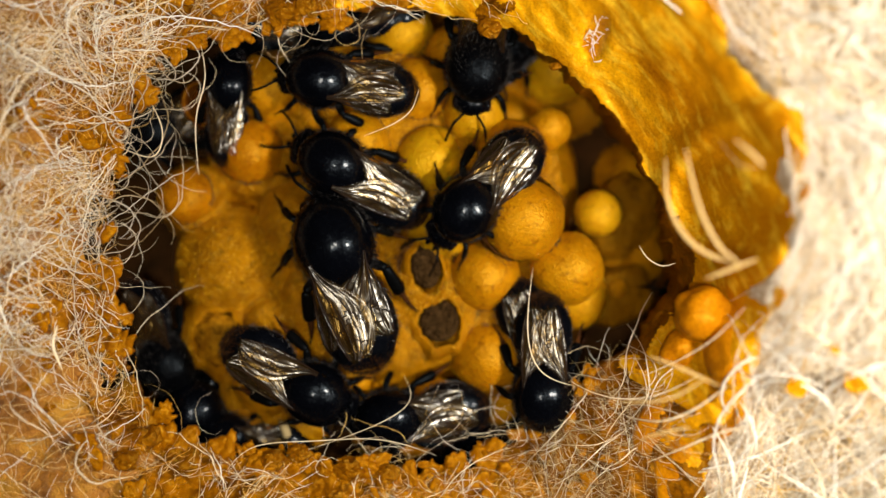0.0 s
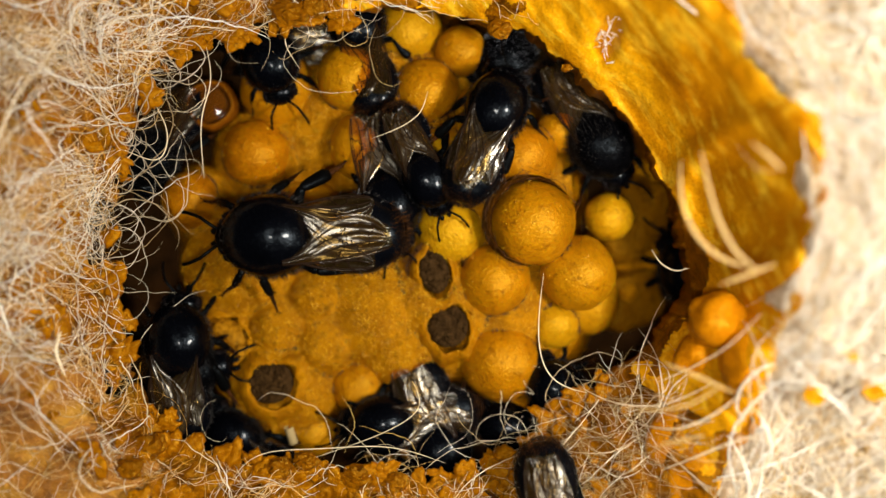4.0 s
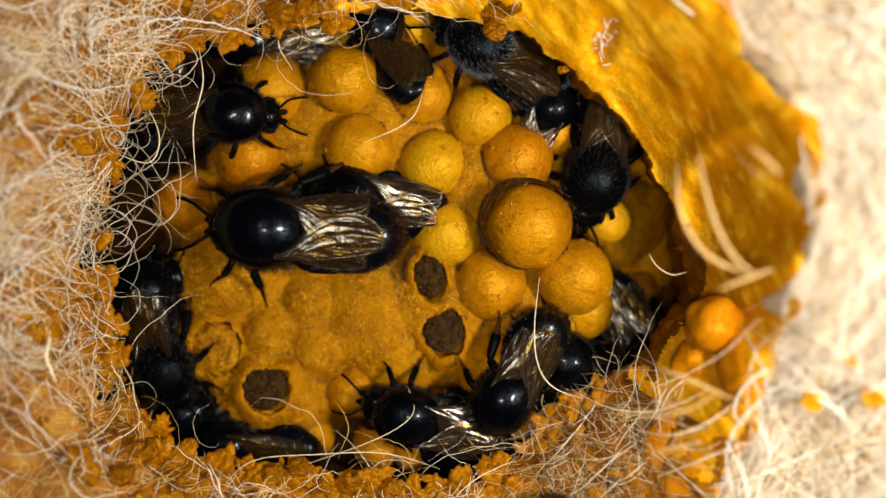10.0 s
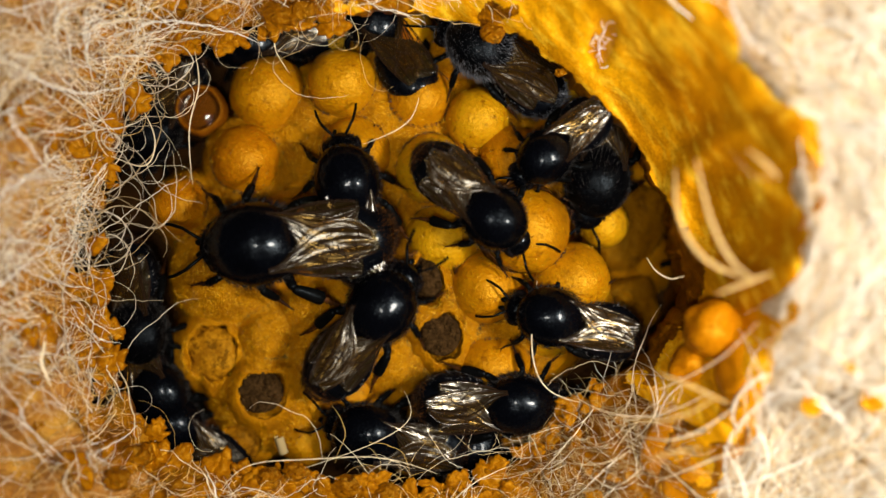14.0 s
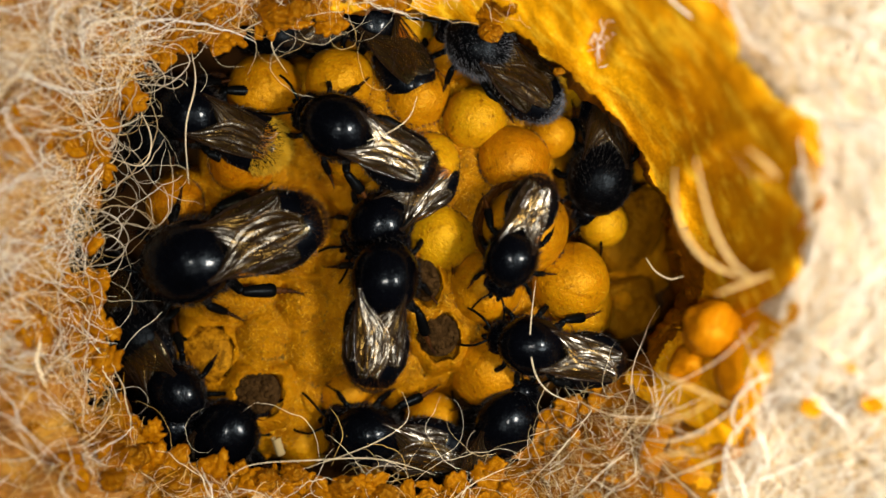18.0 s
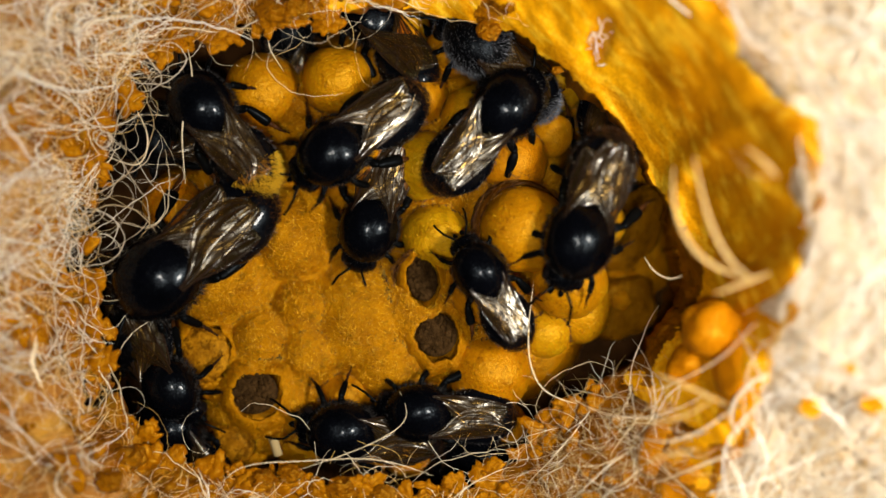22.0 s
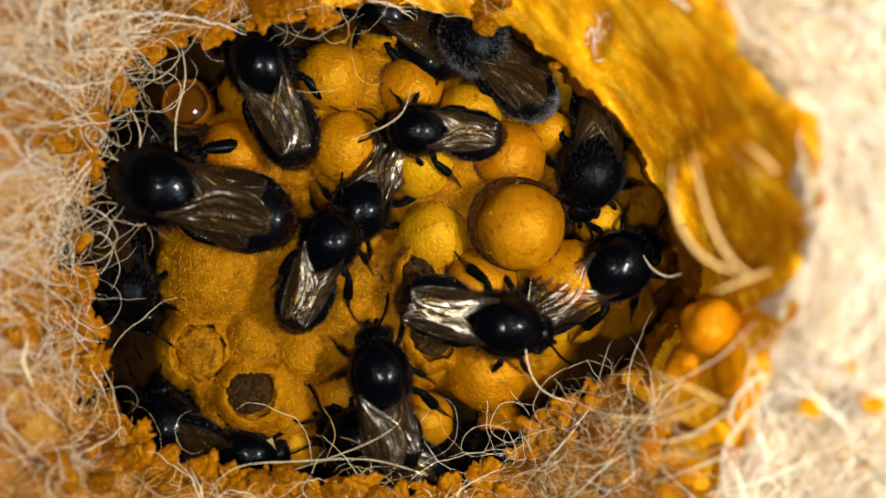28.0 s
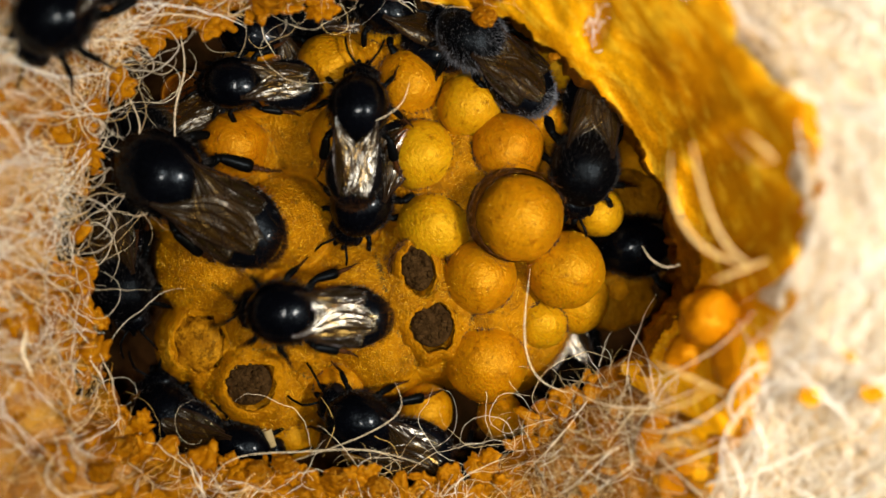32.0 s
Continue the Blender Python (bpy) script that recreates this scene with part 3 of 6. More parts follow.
def seam_grit():
    """Dark crumbs and hairs gathered in the seams where two cells meet."""
    rng = np.random.default_rng(15)
    x, y = rng.uniform(-34, 24, 150000), rng.uniform(-24, 24, 150000)
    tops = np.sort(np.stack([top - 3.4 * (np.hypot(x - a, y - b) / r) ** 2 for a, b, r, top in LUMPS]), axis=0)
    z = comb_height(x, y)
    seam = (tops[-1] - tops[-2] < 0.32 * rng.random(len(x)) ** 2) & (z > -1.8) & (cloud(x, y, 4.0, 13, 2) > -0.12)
    p = np.stack([x[seam], y[seam], z[seam] + 8.65], axis=1)[:9000]
    a = rng.uniform(0, 2 * math.pi, len(p))
    ln = rng.uniform(0.05, 0.32, len(p))
    way = np.stack([np.cos(a) * ln, np.sin(a) * ln, 0.2 * ln], axis=1)
    paths = np.stack([p + way * k for k in (-1, 0, 1)], axis=1) * MM
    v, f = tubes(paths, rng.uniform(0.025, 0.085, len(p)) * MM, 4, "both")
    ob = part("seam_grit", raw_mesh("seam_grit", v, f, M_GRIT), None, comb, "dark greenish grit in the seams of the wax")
    ob["kind"] = "stuff"


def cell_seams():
    """Brown flecks that draw the shade where a cell meets the bed or its neighbour."""
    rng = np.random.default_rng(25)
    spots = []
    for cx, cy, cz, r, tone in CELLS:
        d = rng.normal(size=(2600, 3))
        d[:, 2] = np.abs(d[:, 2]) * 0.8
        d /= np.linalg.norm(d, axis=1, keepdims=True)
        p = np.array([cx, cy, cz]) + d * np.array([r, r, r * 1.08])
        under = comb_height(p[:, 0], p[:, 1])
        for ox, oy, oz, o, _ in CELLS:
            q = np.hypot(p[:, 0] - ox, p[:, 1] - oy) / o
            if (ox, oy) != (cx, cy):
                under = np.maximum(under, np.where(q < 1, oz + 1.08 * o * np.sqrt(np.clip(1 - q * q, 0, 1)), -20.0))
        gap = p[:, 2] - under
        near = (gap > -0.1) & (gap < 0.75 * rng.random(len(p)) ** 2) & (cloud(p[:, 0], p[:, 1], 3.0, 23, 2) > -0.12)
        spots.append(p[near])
    p = np.concatenate(spots) + np.array([0, 0, 8.6])
    a = rng.uniform(0, 2 * math.pi, len(p))
    ln = rng.uniform(0.06, 0.34, len(p))
    way = np.stack([np.cos(a) * ln, np.sin(a) * ln, 0.3 * ln], axis=1)
    paths = np.stack([p + way * k for k in (-1, 0, 1)], axis=1) * MM
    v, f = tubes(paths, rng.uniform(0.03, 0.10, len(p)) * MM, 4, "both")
    ob = part("cell_seam_shade", raw_mesh("cell_seam_shade", v, f, M_NAP), None, comb, "brown flecks for the shaded seams round the cells")
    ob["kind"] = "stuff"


flecks()
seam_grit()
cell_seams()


def cocoon(x, y, z, r, tone, turn):
    """A rounded cocoon of wax: slightly lumpy, with a low seam."""
    seed = Vector((x, y, z))

    def shape(p):
        return 1.0 + 0.055 * noise.noise(p * 1.6 + seed) + 0.012 * noise.noise(p * 6 + seed) + 0.006 * noise.noise(p * 14 + seed)
    ob = part("brood_cell", ball((0, 0, 0), (r, r, r * 1.08), 36, 24, shape), M_COCOON, comb)
    ob.location = (x * MM, y * MM, (z + 8.6) * MM)
    ob.rotation_euler = (0.15 * math.sin(turn), 0.15 * math.cos(turn), turn)
    ob.color = (1, 1, 1, tone)
    return ob


for count, (x, y, z, r, tone) in enumerate(CELLS):
    cocoon(x, y, z, r, tone, count * 1.3)


def wax_slab(x, y, z, semi, turn):
    """A low flattened mass of amber wax beside the cells, creased and pitted."""
    seed = Vector((x, y, z))

    def shape(p):
        flat = (abs(p.x) ** 3 + abs(p.y) ** 3 + abs(p.z) ** 3) ** (-1 / 3)
        crease = -0.10 * max(0.0, 1 - abs(p.y * 3 + 1.2 * noise.noise(p * 2 + seed)) * 4)
        return flat * (1 + 0.16 * noise.noise(p * 1.5 + seed) + 0.06 * noise.noise(p * 4 + seed) + 0.02 * noise.noise(p * 11 + seed)) + crease
    ob = part("wax_slab", ball((0, 0, 0), semi, 48, 32, shape), M_SLAB, comb, "dull amber wax slab")
    ob.location = (x * MM, y * MM, (z + 8.6) * MM)
    ob.rotation_euler = (0.10, 0.16, turn)


wax_slab(21.6, 2.6, -6.2, (3.7, 5.6, 2.6), -0.25)
wax_slab(20.9, -6.4, -6.0, (4.3, 3.6, 2.6), 0.35)


def collar(x, y, z, r, high, tilt):
    """A felted brown sleeve that clasps one side of a cell."""
    n, profile = 72, [(-0.05, -2.2), (0.02, -0.5), (0.10, 0.35), (0.22, 0.55), (0.34, 0.25), (0.45, -0.6), (0.55, -2.4)]
    bm = bmesh.new()
    grid = []
    for i in range(n):
        a = 2 * math.pi * i / n
        grip = 0.12 + 0.88 * (0.5 + 0.5 * math.cos(a - tilt)) ** 1.3
        rough = Vector((math.cos(a) * 4, math.sin(a) * 4, x))
        row = []
        for k, h in profile:
            q = rough + Vector((0, 0, k * 9))
            rr = r * (1 + k * grip * 0.46) + 0.16 * noise.noise(q) + 0.10 * noise.noise(q * 2.7)
            row.append(bm.verts.new((rr * math.cos(a) * MM, rr * math.sin(a) * MM, (h * grip * high + (grip - 1) * high * 1.6 + 0.2 * noise.noise(q * 1.5)) * MM)))
        grid.append(row)
    for i in range(n):
        for j in range(len(profile) - 1):
            bm.faces.new((grid[i][j], grid[(i + 1) % n][j], grid[(i + 1) % n][j + 1], grid[i][j + 1]))
    bmesh.ops.recalc_face_normals(bm, faces=bm.faces)
    ob = part("collar", bm, M_FELTED, comb, "brown felted wax collar")
    ob.location = (x * MM, y * MM, (z + 8.6) * MM)
    rng = np.random.default_rng(77)
    a = tilt + rng.normal(0, 1.1, 260)
    rr = r * (1.02 + rng.uniform(0, 0.2, 260))
    p = np.stack([rr * np.cos(a), rr * np.sin(a), 0.3 + 0 * a], axis=1)
    way = rng.normal(0, 0.5, p.shape) + np.stack([-np.sin(a), np.cos(a), 0.3 + 0 * a], axis=1) * rng.choice([-1, 1], 260)[:, None]
    path = np.stack([p, p + way * 0.35, p + way * 0.8], axis=1) * MM
    v, f = tubes(path, np.full(260, 0.022 * MM), 3)
    nap = part("nap", raw_mesh("nap", v, f, M_NAP), None, ob, "fine brown fibres")
    nap["kind"] = "stuff"


collar(8.9, 2.5, 5.7, 4.55, 1.2, radians(150))
collar(-1.8, -3.2, 2.3, 3.0, 0.55, radians(80))


def cup(x, y, rx, ry, turn, z, filled=True):
    """An open cup: a raised wax rim round a dark mass of old pollen."""
    n = 48
    profile = [(0.93, -2.4), (0.95, -0.55), (0.98, -0.30), (1.03, -0.24), (1.14, -0.36), (1.34, -0.75), (1.55, -1.6)]
    bm = bmesh.new()
    grid = []
    for i in range(n):
        a = 2 * math.pi * i / n
        around_v = Vector((math.cos(a) * 1.6, math.sin(a) * 1.6, x))
        wob = 1 + (0.22 if filled else 0.34) * noise.noise(around_v) + 0.11 * noise.noise(around_v * 3.1) + 0.05 * noise.noise(around_v * 7.0)
        up = 0.35 * noise.noise(around_v * 1.7)
        grid.append([bm.verts.new((rx * k * wob * math.cos(a) * MM, ry * k * wob * math.sin(a) * MM, (zz + up) * MM)) for k, zz in profile])
    for i in range(n):
        for j in range(len(profile) - 1):
            bm.faces.new((grid[i][j], grid[(i + 1) % n][j], grid[(i + 1) % n][j + 1], grid[i][j + 1])).material_index = 1 if j < 2 else 0
    bmesh.ops.recalc_face_normals(bm, faces=bm.faces)
    rim = part("cup_rim", bm, M_COMB, comb)
    rim.data.materials.append(M_STAIN)
    rim.location = (x * MM, y * MM, (z + 8.6) * MM)
    rim.rotation_euler = (0, 0, radians(turn))
    rng = random.Random(int(abs(x) * 10))
    full = 0.97 if not filled else 0.90
    bm = ball((0, 0, -0.2), (rx * full, ry * full, 0.7), 32, 16, lambda p: 1 + (0 if filled else 0.25 * noise.noise(p * 2.5 + Vector((x, y, 0)))))
    for _ in range(70 if filled else 0):
        a, q = rng.uniform(0, 6.28), math.sqrt(rng.random()) * 0.76
        g = rng.uniform(0.22, 0.5)
        ret = bmesh.ops.create_icosphere(bm, subdivisions=1, radius=1.0)
        for v in ret["verts"]:
            k = g * (1 + 0.35 * noise.noise(v.co * 1.5 + Vector((a, q, g))))
            v.co = Vector((rx * q * math.cos(a) + v.co.x * k, ry * q * math.sin(a) + v.co.y * k, 0.25 + rng.uniform(0, 0.03) + v.co.z * k * 0.8)) * MM
    mass = part("pollen_mass" if filled else "wax_skin", bm, M_POLLEN if filled else M_STAIN, rim, "dark brown crumbly pollen mass" if filled else "stained translucent wax skin")
    mass.location = ((-0.11 * rx if filled else 0) * MM, (0.10 * ry if filled else 0) * MM, (-0.62 if filled else -0.45) * MM)


CUP_Z = [3.1, 2.65, 2.4, 0.75, -1.4]
for (x, y, rx, ry, turn), z in zip(CUPS, CUP_Z):
    cup(x, y, rx, ry, turn, z, filled=z > 2)


def honey_pot(x, y, z, r):
    """A dark wax pot, open at the top, with honey standing below its rim."""
    n, bm, grid = 40, bmesh.new(), []
    profile = [(0.60, 0.10), (0.74, 0.55), (0.80, 0.72), (0.88, 0.74), (0.97, 0.50), (1.02, 0.05), (0.85, -0.6), (0.4, -0.95)]
    for i in range(n):
        a = 2 * math.pi * i / n
        q = Vector((math.cos(a) * 1.5, math.sin(a) * 1.5, x))
        wob = 1 + 0.09 * noise.noise(q) + 0.03 * noise.noise(q * 3)
        grid.append([bm.verts.new((r * k * wob * math.cos(a) * MM, r * k * wob * math.sin(a) * MM, (r * h + 0.25 * noise.noise(q * 1.3)) * MM)) for k, h in profile])
    for i in range(n):
        for j in range(len(profile) - 1):
            bm.faces.new((grid[i][j], grid[(i + 1) % n][j], grid[(i + 1) % n][j + 1], grid[i][j + 1]))
    bmesh.ops.recalc_face_normals(bm, faces=bm.faces)
    pot = part("honey_pot", bm, M_DARKWAX, comb, "brown wax pot with shining dark honey")
    pot.location = (x * MM, y * MM, (z + 8.6) * MM)
    part("honey", ball((0, 0, 0.30 * r), (r * 0.74, r * 0.74, r * 0.22), 28, 16), M_HONEY, pot, "glossy dark amber honey")


honey_pot(-27.5, 16.0, -1.0, 2.9)
honey_pot(-32.3, -20.0, -4.5, 3.4)
honey_pot(-26.0, -21.3, -4.8, 2.6)


# ---- bumblebees ----
def leg_mesh(name, pts, radii):
    """A jointed leg: stout bristly segments along pts (mm), then a thin brown foot with two claws."""
    bm = bmesh.new()
    rng = random.Random(int(100 * pts[-1][0]) + 7)
    for seg, ((a, b), (ra, rb)) in enumerate(zip(zip(pts[:-1], pts[1:]), radii)):
        a, b = Vector(a) * MM, Vector(b) * MM
        d = b - a
        q = d.to_track_quat("Z", "Y").to_matrix()
        foot_part = seg >= 2
        beads = 1 if seg < 2 else 3
        for k in range(beads):
            ret = bmesh.ops.create_uvsphere(bm, u_segments=10, v_segments=10, radius=1.0)
            c = a + d * ((k + 0.5) / beads)
            for v in ret["verts"]:
                h = v.co.z
                full = (1 - h ** 4) ** 0.25 / max(1e-4, math.sqrt(max(0.0, 1 - h * h)))
                r = (ra + (rb - ra) * (k + (h + 1) / 2) / beads) * (0.85 + 0.15 * h if beads > 1 else 1) * MM
                v.co = c + q @ Vector((v.co.x * full * r, v.co.y * full * r * 0.75, h * d.length * 0.53 / beads))
            if foot_part:
                for f in {f for v in ret["verts"] for f in v.link_faces}:
                    f.material_index = 1
        if seg == len(pts) - 2:
            for e in (-1, 1):
                tip = [b + q @ Vector((e * u, 0.5 * u * u / 0.3, w)) * MM for u, w in ((0.0, 0), (0.16, 0.18), (0.26, 0.34))]
                for p0, p1, w0 in ((tip[0], tip[1], 0.06), (tip[1], tip[2], 0.04)):
                    sd = (p1 - p0).cross(Vector((0, 0, 1))).normalized() * w0 * MM
                    lift = Vector((0, 0, w0 * MM))
                    base = [bm.verts.new(p0 - sd), bm.verts.new(p0 + sd), bm.verts.new(p0 + lift)]
                    end = bm.verts.new(p1)
                    for i in range(3):
                        bm.faces.new((base[i], base[(i + 1) % 3], end)).material_index = 1
        for i in range(46 if seg < 2 else 20):
            w, h = rng.uniform(0, 6.28), rng.uniform(0.05, 0.98)
            out = q @ Vector((math.cos(w), math.sin(w), 0.75))
            r = ra + (rb - ra) * h
            foot = a + d * h + q @ Vector((math.cos(w), 0.75 * math.sin(w), 0)) * r * 0.9 * MM
            side = out.cross(d).normalized() * 0.018 * MM
            tip = foot + out * rng.uniform(0.22, 0.5) * (1 if seg < 2 else 0.6) * MM
            bm.faces.new([bm.verts.new(foot - side), bm.verts.new(foot + side), bm.verts.new(tip)])
    me = bpy.data.meshes.new(name)
    bm.to_mesh(me)
    bm.free()
    me.materials.append(M_LEG)
    me.materials.append(M_TARSUS)
    me.polygons.foreach_set("use_smooth", [True] * len(me.polygons))
    return me


def wing_mesh(name, length, width, side, swell, film):
    """A membrane that runs back from its hinge at the origin, rippled along its veins."""
    n, m = 26, 33
    verts, faces = [], []
    for layer in (0.0, -0.05):
        for i in range(n):
            s = i / (n - 1)
            k = min(1.0, s / 0.55)
            prof = width * (0.13 + 0.87 * k * k * (3 - 2 * k)) * math.sqrt(max(0.03, 1 - max(0.0, (s - 0.55) / 0.45) ** 3.0))
            for j in range(m):
                u = j / (m - 1)
                y = side * ((0.10 - u) * prof + swell * math.sin(s * math.pi) * 0.5)
                z = 0.030 * math.sin(u * 34 + s * 5 + 0.8 * math.sin(s * 9)) * min(1, s * 3) * (0.6 + 0.4 * math.sin(s * 7 + u * 4)) + 0.022 * math.sin(s * 19 + u * 13) + 0.06 * math.sin(u * 9 - s * 3) + 0.25 * math.sin(u * math.pi) - 0.75 * s * (2 - s)
                verts.append((-length * s * MM, y * MM, (z + layer) * MM))
    for L in (0, n * m):
        for i in range(n - 1):
            for j in range(m - 1):
                a = L + i * m + j
                f = (a, a + 1, a + m + 1, a + m)
                faces.append(f if (L == 0) == (side < 0) else f[::-1])
    edge = [i * m for i in range(n)] + [(n - 1) * m + j for j in range(1, m)] + [i * m + m - 1 for i in range(n - 2, -1, -1)]
    for a, b in zip(edge[:-1], edge[1:]):
        faces.append((a, b, b + n * m, a + n * m))
    return mesh_of(name, verts, faces, film), np.array(verts[:n * m]).reshape(n, m, 3)


def vein_mesh(name, grid):
    """Dark veins along and across the membrane."""
    rows = [grid[:, j] for j in (0, 2, 10, 18, 25)]
    paths = np.stack([r[np.linspace(0, len(r) - 2, 12).astype(int)] for r in rows])
    cross = np.stack([np.stack([grid[int(i + k * slant / 11)][int(lo + k * (hi - lo) / 11)] for k in range(12)]) for i, slant, lo, hi in ((11, 4, 0, 10), (16, -3, 10, 18), (13, 4, 18, 25), (19, -4, 0, 18), (20, 2, 10, 25))])
    paths = np.concatenate([paths, cross])
    paths[..., 2] += 0.02 * MM
    v, f = tubes(paths, np.full(len(paths), 0.06 * MM), 3)
    return raw_mesh(name, v, f, M_VEIN)


def fur_mesh(name, centre, semi, n, length, material, zone, seed, thick=0.026):
    """Short hairs that stand out of a rounded body and lean back."""
    rng = np.random.default_rng(seed)
    d = rng.normal(size=(n * 6, 3))
    d /= np.linalg.norm(d, axis=1, keepdims=True)
    d = d[zone(d)][:n]
    p = np.array(centre) + d * np.array(semi)
    nrm = d / np.array(semi)
    nrm /= np.linalg.norm(nrm, axis=1, keepdims=True)
    way = nrm + rng.normal(scale=0.28, size=nrm.shape) + np.array([-0.45, 0, 0])
    ln = length * rng.uniform(0.6, 1.25, size=(len(p), 1))
    paths = np.stack([p, p + way * ln * 0.5, p + way * ln + np.array([-0.15, 0, -0.1]) * ln], axis=1) * MM
    v, f = tubes(paths, np.full(len(p), thick * MM), 3, taper=True)
    return raw_mesh(name, v, f, material)


def ridged(p):
    """Overlapping rings on the abdomen."""
    return 1.0 + 0.045 * abs(math.sin(p.x * 6.5 + 0.4)) - 0.10 * max(0, -p.x) ** 3


def abdomen_bulge(p):
    return ridged(p) * (1.0 - 0.10 * max(0.0, p.x))


LEGS = [((1.9, 1.5, 1.9), [(0, 0, 0), (0.9, 1.4, 0.5), (1.9, 2.1, -1.2), (2.6, 2.3, -1.75), (3.1, 2.6, -1.9)], [(0.36, 0.32), (0.33, 0.26), (0.20, 0.15), (0.13, 0.08)]),
        ((0.1, 1.9, 1.7), [(0, 0, 0), (0.2, 1.7, 0.6), (-0.5, 2.8, -1.0), (-0.9, 3.5, -1.55), (-1.2, 4.0, -1.7)], [(0.40, 0.36), (0.40, 0.32), (0.22, 0.16), (0.14, 0.08)]),
        ((-1.8, 1.7, 1.7), [(0, 0, 0), (-1.3, 1.7, 0.8), (-3.6, 2.2, -0.5), (-4.8, 2.6, -1.45), (-5.5, 3.0, -1.7)], [(0.46, 0.42), (0.42, 0.66), (0.36, 0.22), (0.16, 0.09)])]


def flip(p):
    return (p[0], -p[1], p[2])


def make_meshes(tail_fur, fur, film, furry=False):
    """All meshes of one kind of bee, in mm round the middle of its feet; the head points to +x."""
    def done(bm, name, material):
        me = bpy.data.meshes.new(name)
        bm.to_mesh(me)
        bm.free()
        me.materials.append(material)
        me.polygons.foreach_set("use_smooth", [True] * len(me.polygons))
        return me
    k = {}
    k["thorax"] = done(ball((0, 0, 3.4), (3.8, 3.25, 2.7), 36, 24, lambda p: 1 + 0.04 * p.z * (1 - p.x * p.x) + 0.03 * noise.noise(p * 2.3) + 0.012 * noise.noise(p * 7) - 0.05 * max(0, p.z) * max(0, 1 - 9 * p.y * p.y) * max(0, -p.x)), "thorax", M_DULL if furry else M_THORAX)
    k["head"] = done(ball((4.1, 0, 2.4), (1.4, 1.9, 1.5), 24, 16, lambda p: 1 + 0.07 * max(0, p.x) - 0.06 * abs(p.y) * max(0, p.x)), "head", M_THORAX)
    for s, key in ((1, "eye_a"), (-1, "eye_b")):
        k[key] = done(ball((4.2, s * 1.65, 2.45), (0.75, 0.4, 1.0), 14, 10), "eye", M_EYE)
        a = np.array([[(5.2, s * 0.55, 2.9), (6.2, s * 1.3, 3.3), (6.6, s * 1.6, 3.2), (7.7, s * 2.0, 2.3), (8.3, s * 2.1, 1.7)]]) * MM
        v, f = tubes(a, [0.14 * MM], 6)
        k["antenna_a" if s > 0 else "antenna_b"] = raw_mesh("antenna", v, f, M_LEG)
        k["mandible_a" if s > 0 else "mandible_b"] = done(ball((5.5, s * 0.5, 1.5), (0.65, 0.35, 0.4), 10, 8), "mandible", M_LEG)
        for name, size, hinge in (("forewing", (8.5, 3.5, 0.4), (-1.3, s * 2.25, 4.9)), ("hindwing", (6.4, 2.6, 0.5), (-1.9, s * 2.3, 4.55))):
            me, grid = wing_mesh(name, size[0], size[1], s, size[2], film)
            k[name + ("_a" if s > 0 else "_b")] = me
            k[name + "_veins" + ("_a" if s > 0 else "_b")] = vein_mesh("venation", grid)
    k["waist"] = done(ball((-3.3, 0, 2.9), (0.9, 1.2, 1.2), 12, 8), "waist", M_ABDOMEN)
    k["abdomen"] = done(ball((-6.6, 0, 2.1), (4.4, 3.15, 1.95), 36, 28, abdomen_bulge), "abdomen", M_ABDOMEN)
    k["fur"] = fur_mesh("fur", (0, 0, 3.3), (3.72, 3.22, 2.72), 4200 if furry else 2600, 0.42, fur, lambda d: (d[:, 2] < 0.22) | (d[:, 0] > 0.86) | furry, 1)
    k["belly_fur"] = fur_mesh("belly_fur", (-6.6, 0, 2.1), (4.3, 3.1, 1.9), 900, 0.36, M_GREYFUR if fur is M_GREYFUR else M_FRINGE, lambda d: (d[:, 0] > -0.62) & (d[:, 2] < 0.45), 2)
    bushy = tail_fur is M_YELLOWFUR
    k["tail_fur"] = fur_mesh("tail_fur", (-6.6, 0, 2.1), (4.25, 3.0, 1.88), 2600 if bushy else 1000, 0.52 if bushy else 0.30, tail_fur, lambda d: d[:, 0] < (-0.35 if bushy else -0.66), 3, 0.045 if bushy else 0.026)
    k["face_fur"] = fur_mesh("face_fur", (4.1, 0, 2.4), (1.35, 1.85, 1.45), 420, 0.5, fur, lambda d: (d[:, 2] > 0.2) | (d[:, 0] > 0.5), 4)
    for i, (hinge, pts, rad) in enumerate(LEGS):
        k["leg%da" % i] = leg_mesh("leg", pts, rad)
        k["leg%db" % i] = leg_mesh("leg", [flip(p) for p in pts], rad)
    return k


KINDS = {1: make_meshes(M_TAILFUR, M_FUR, M_WING), 0: make_meshes(M_GREYFUR, M_GREYFUR, M_WORNWING, True), 3: make_meshes(M_TAILFUR, M_FUR, M_WING, True), 2: make_meshes(M_YELLOWFUR, M_FUR, M_WING)}


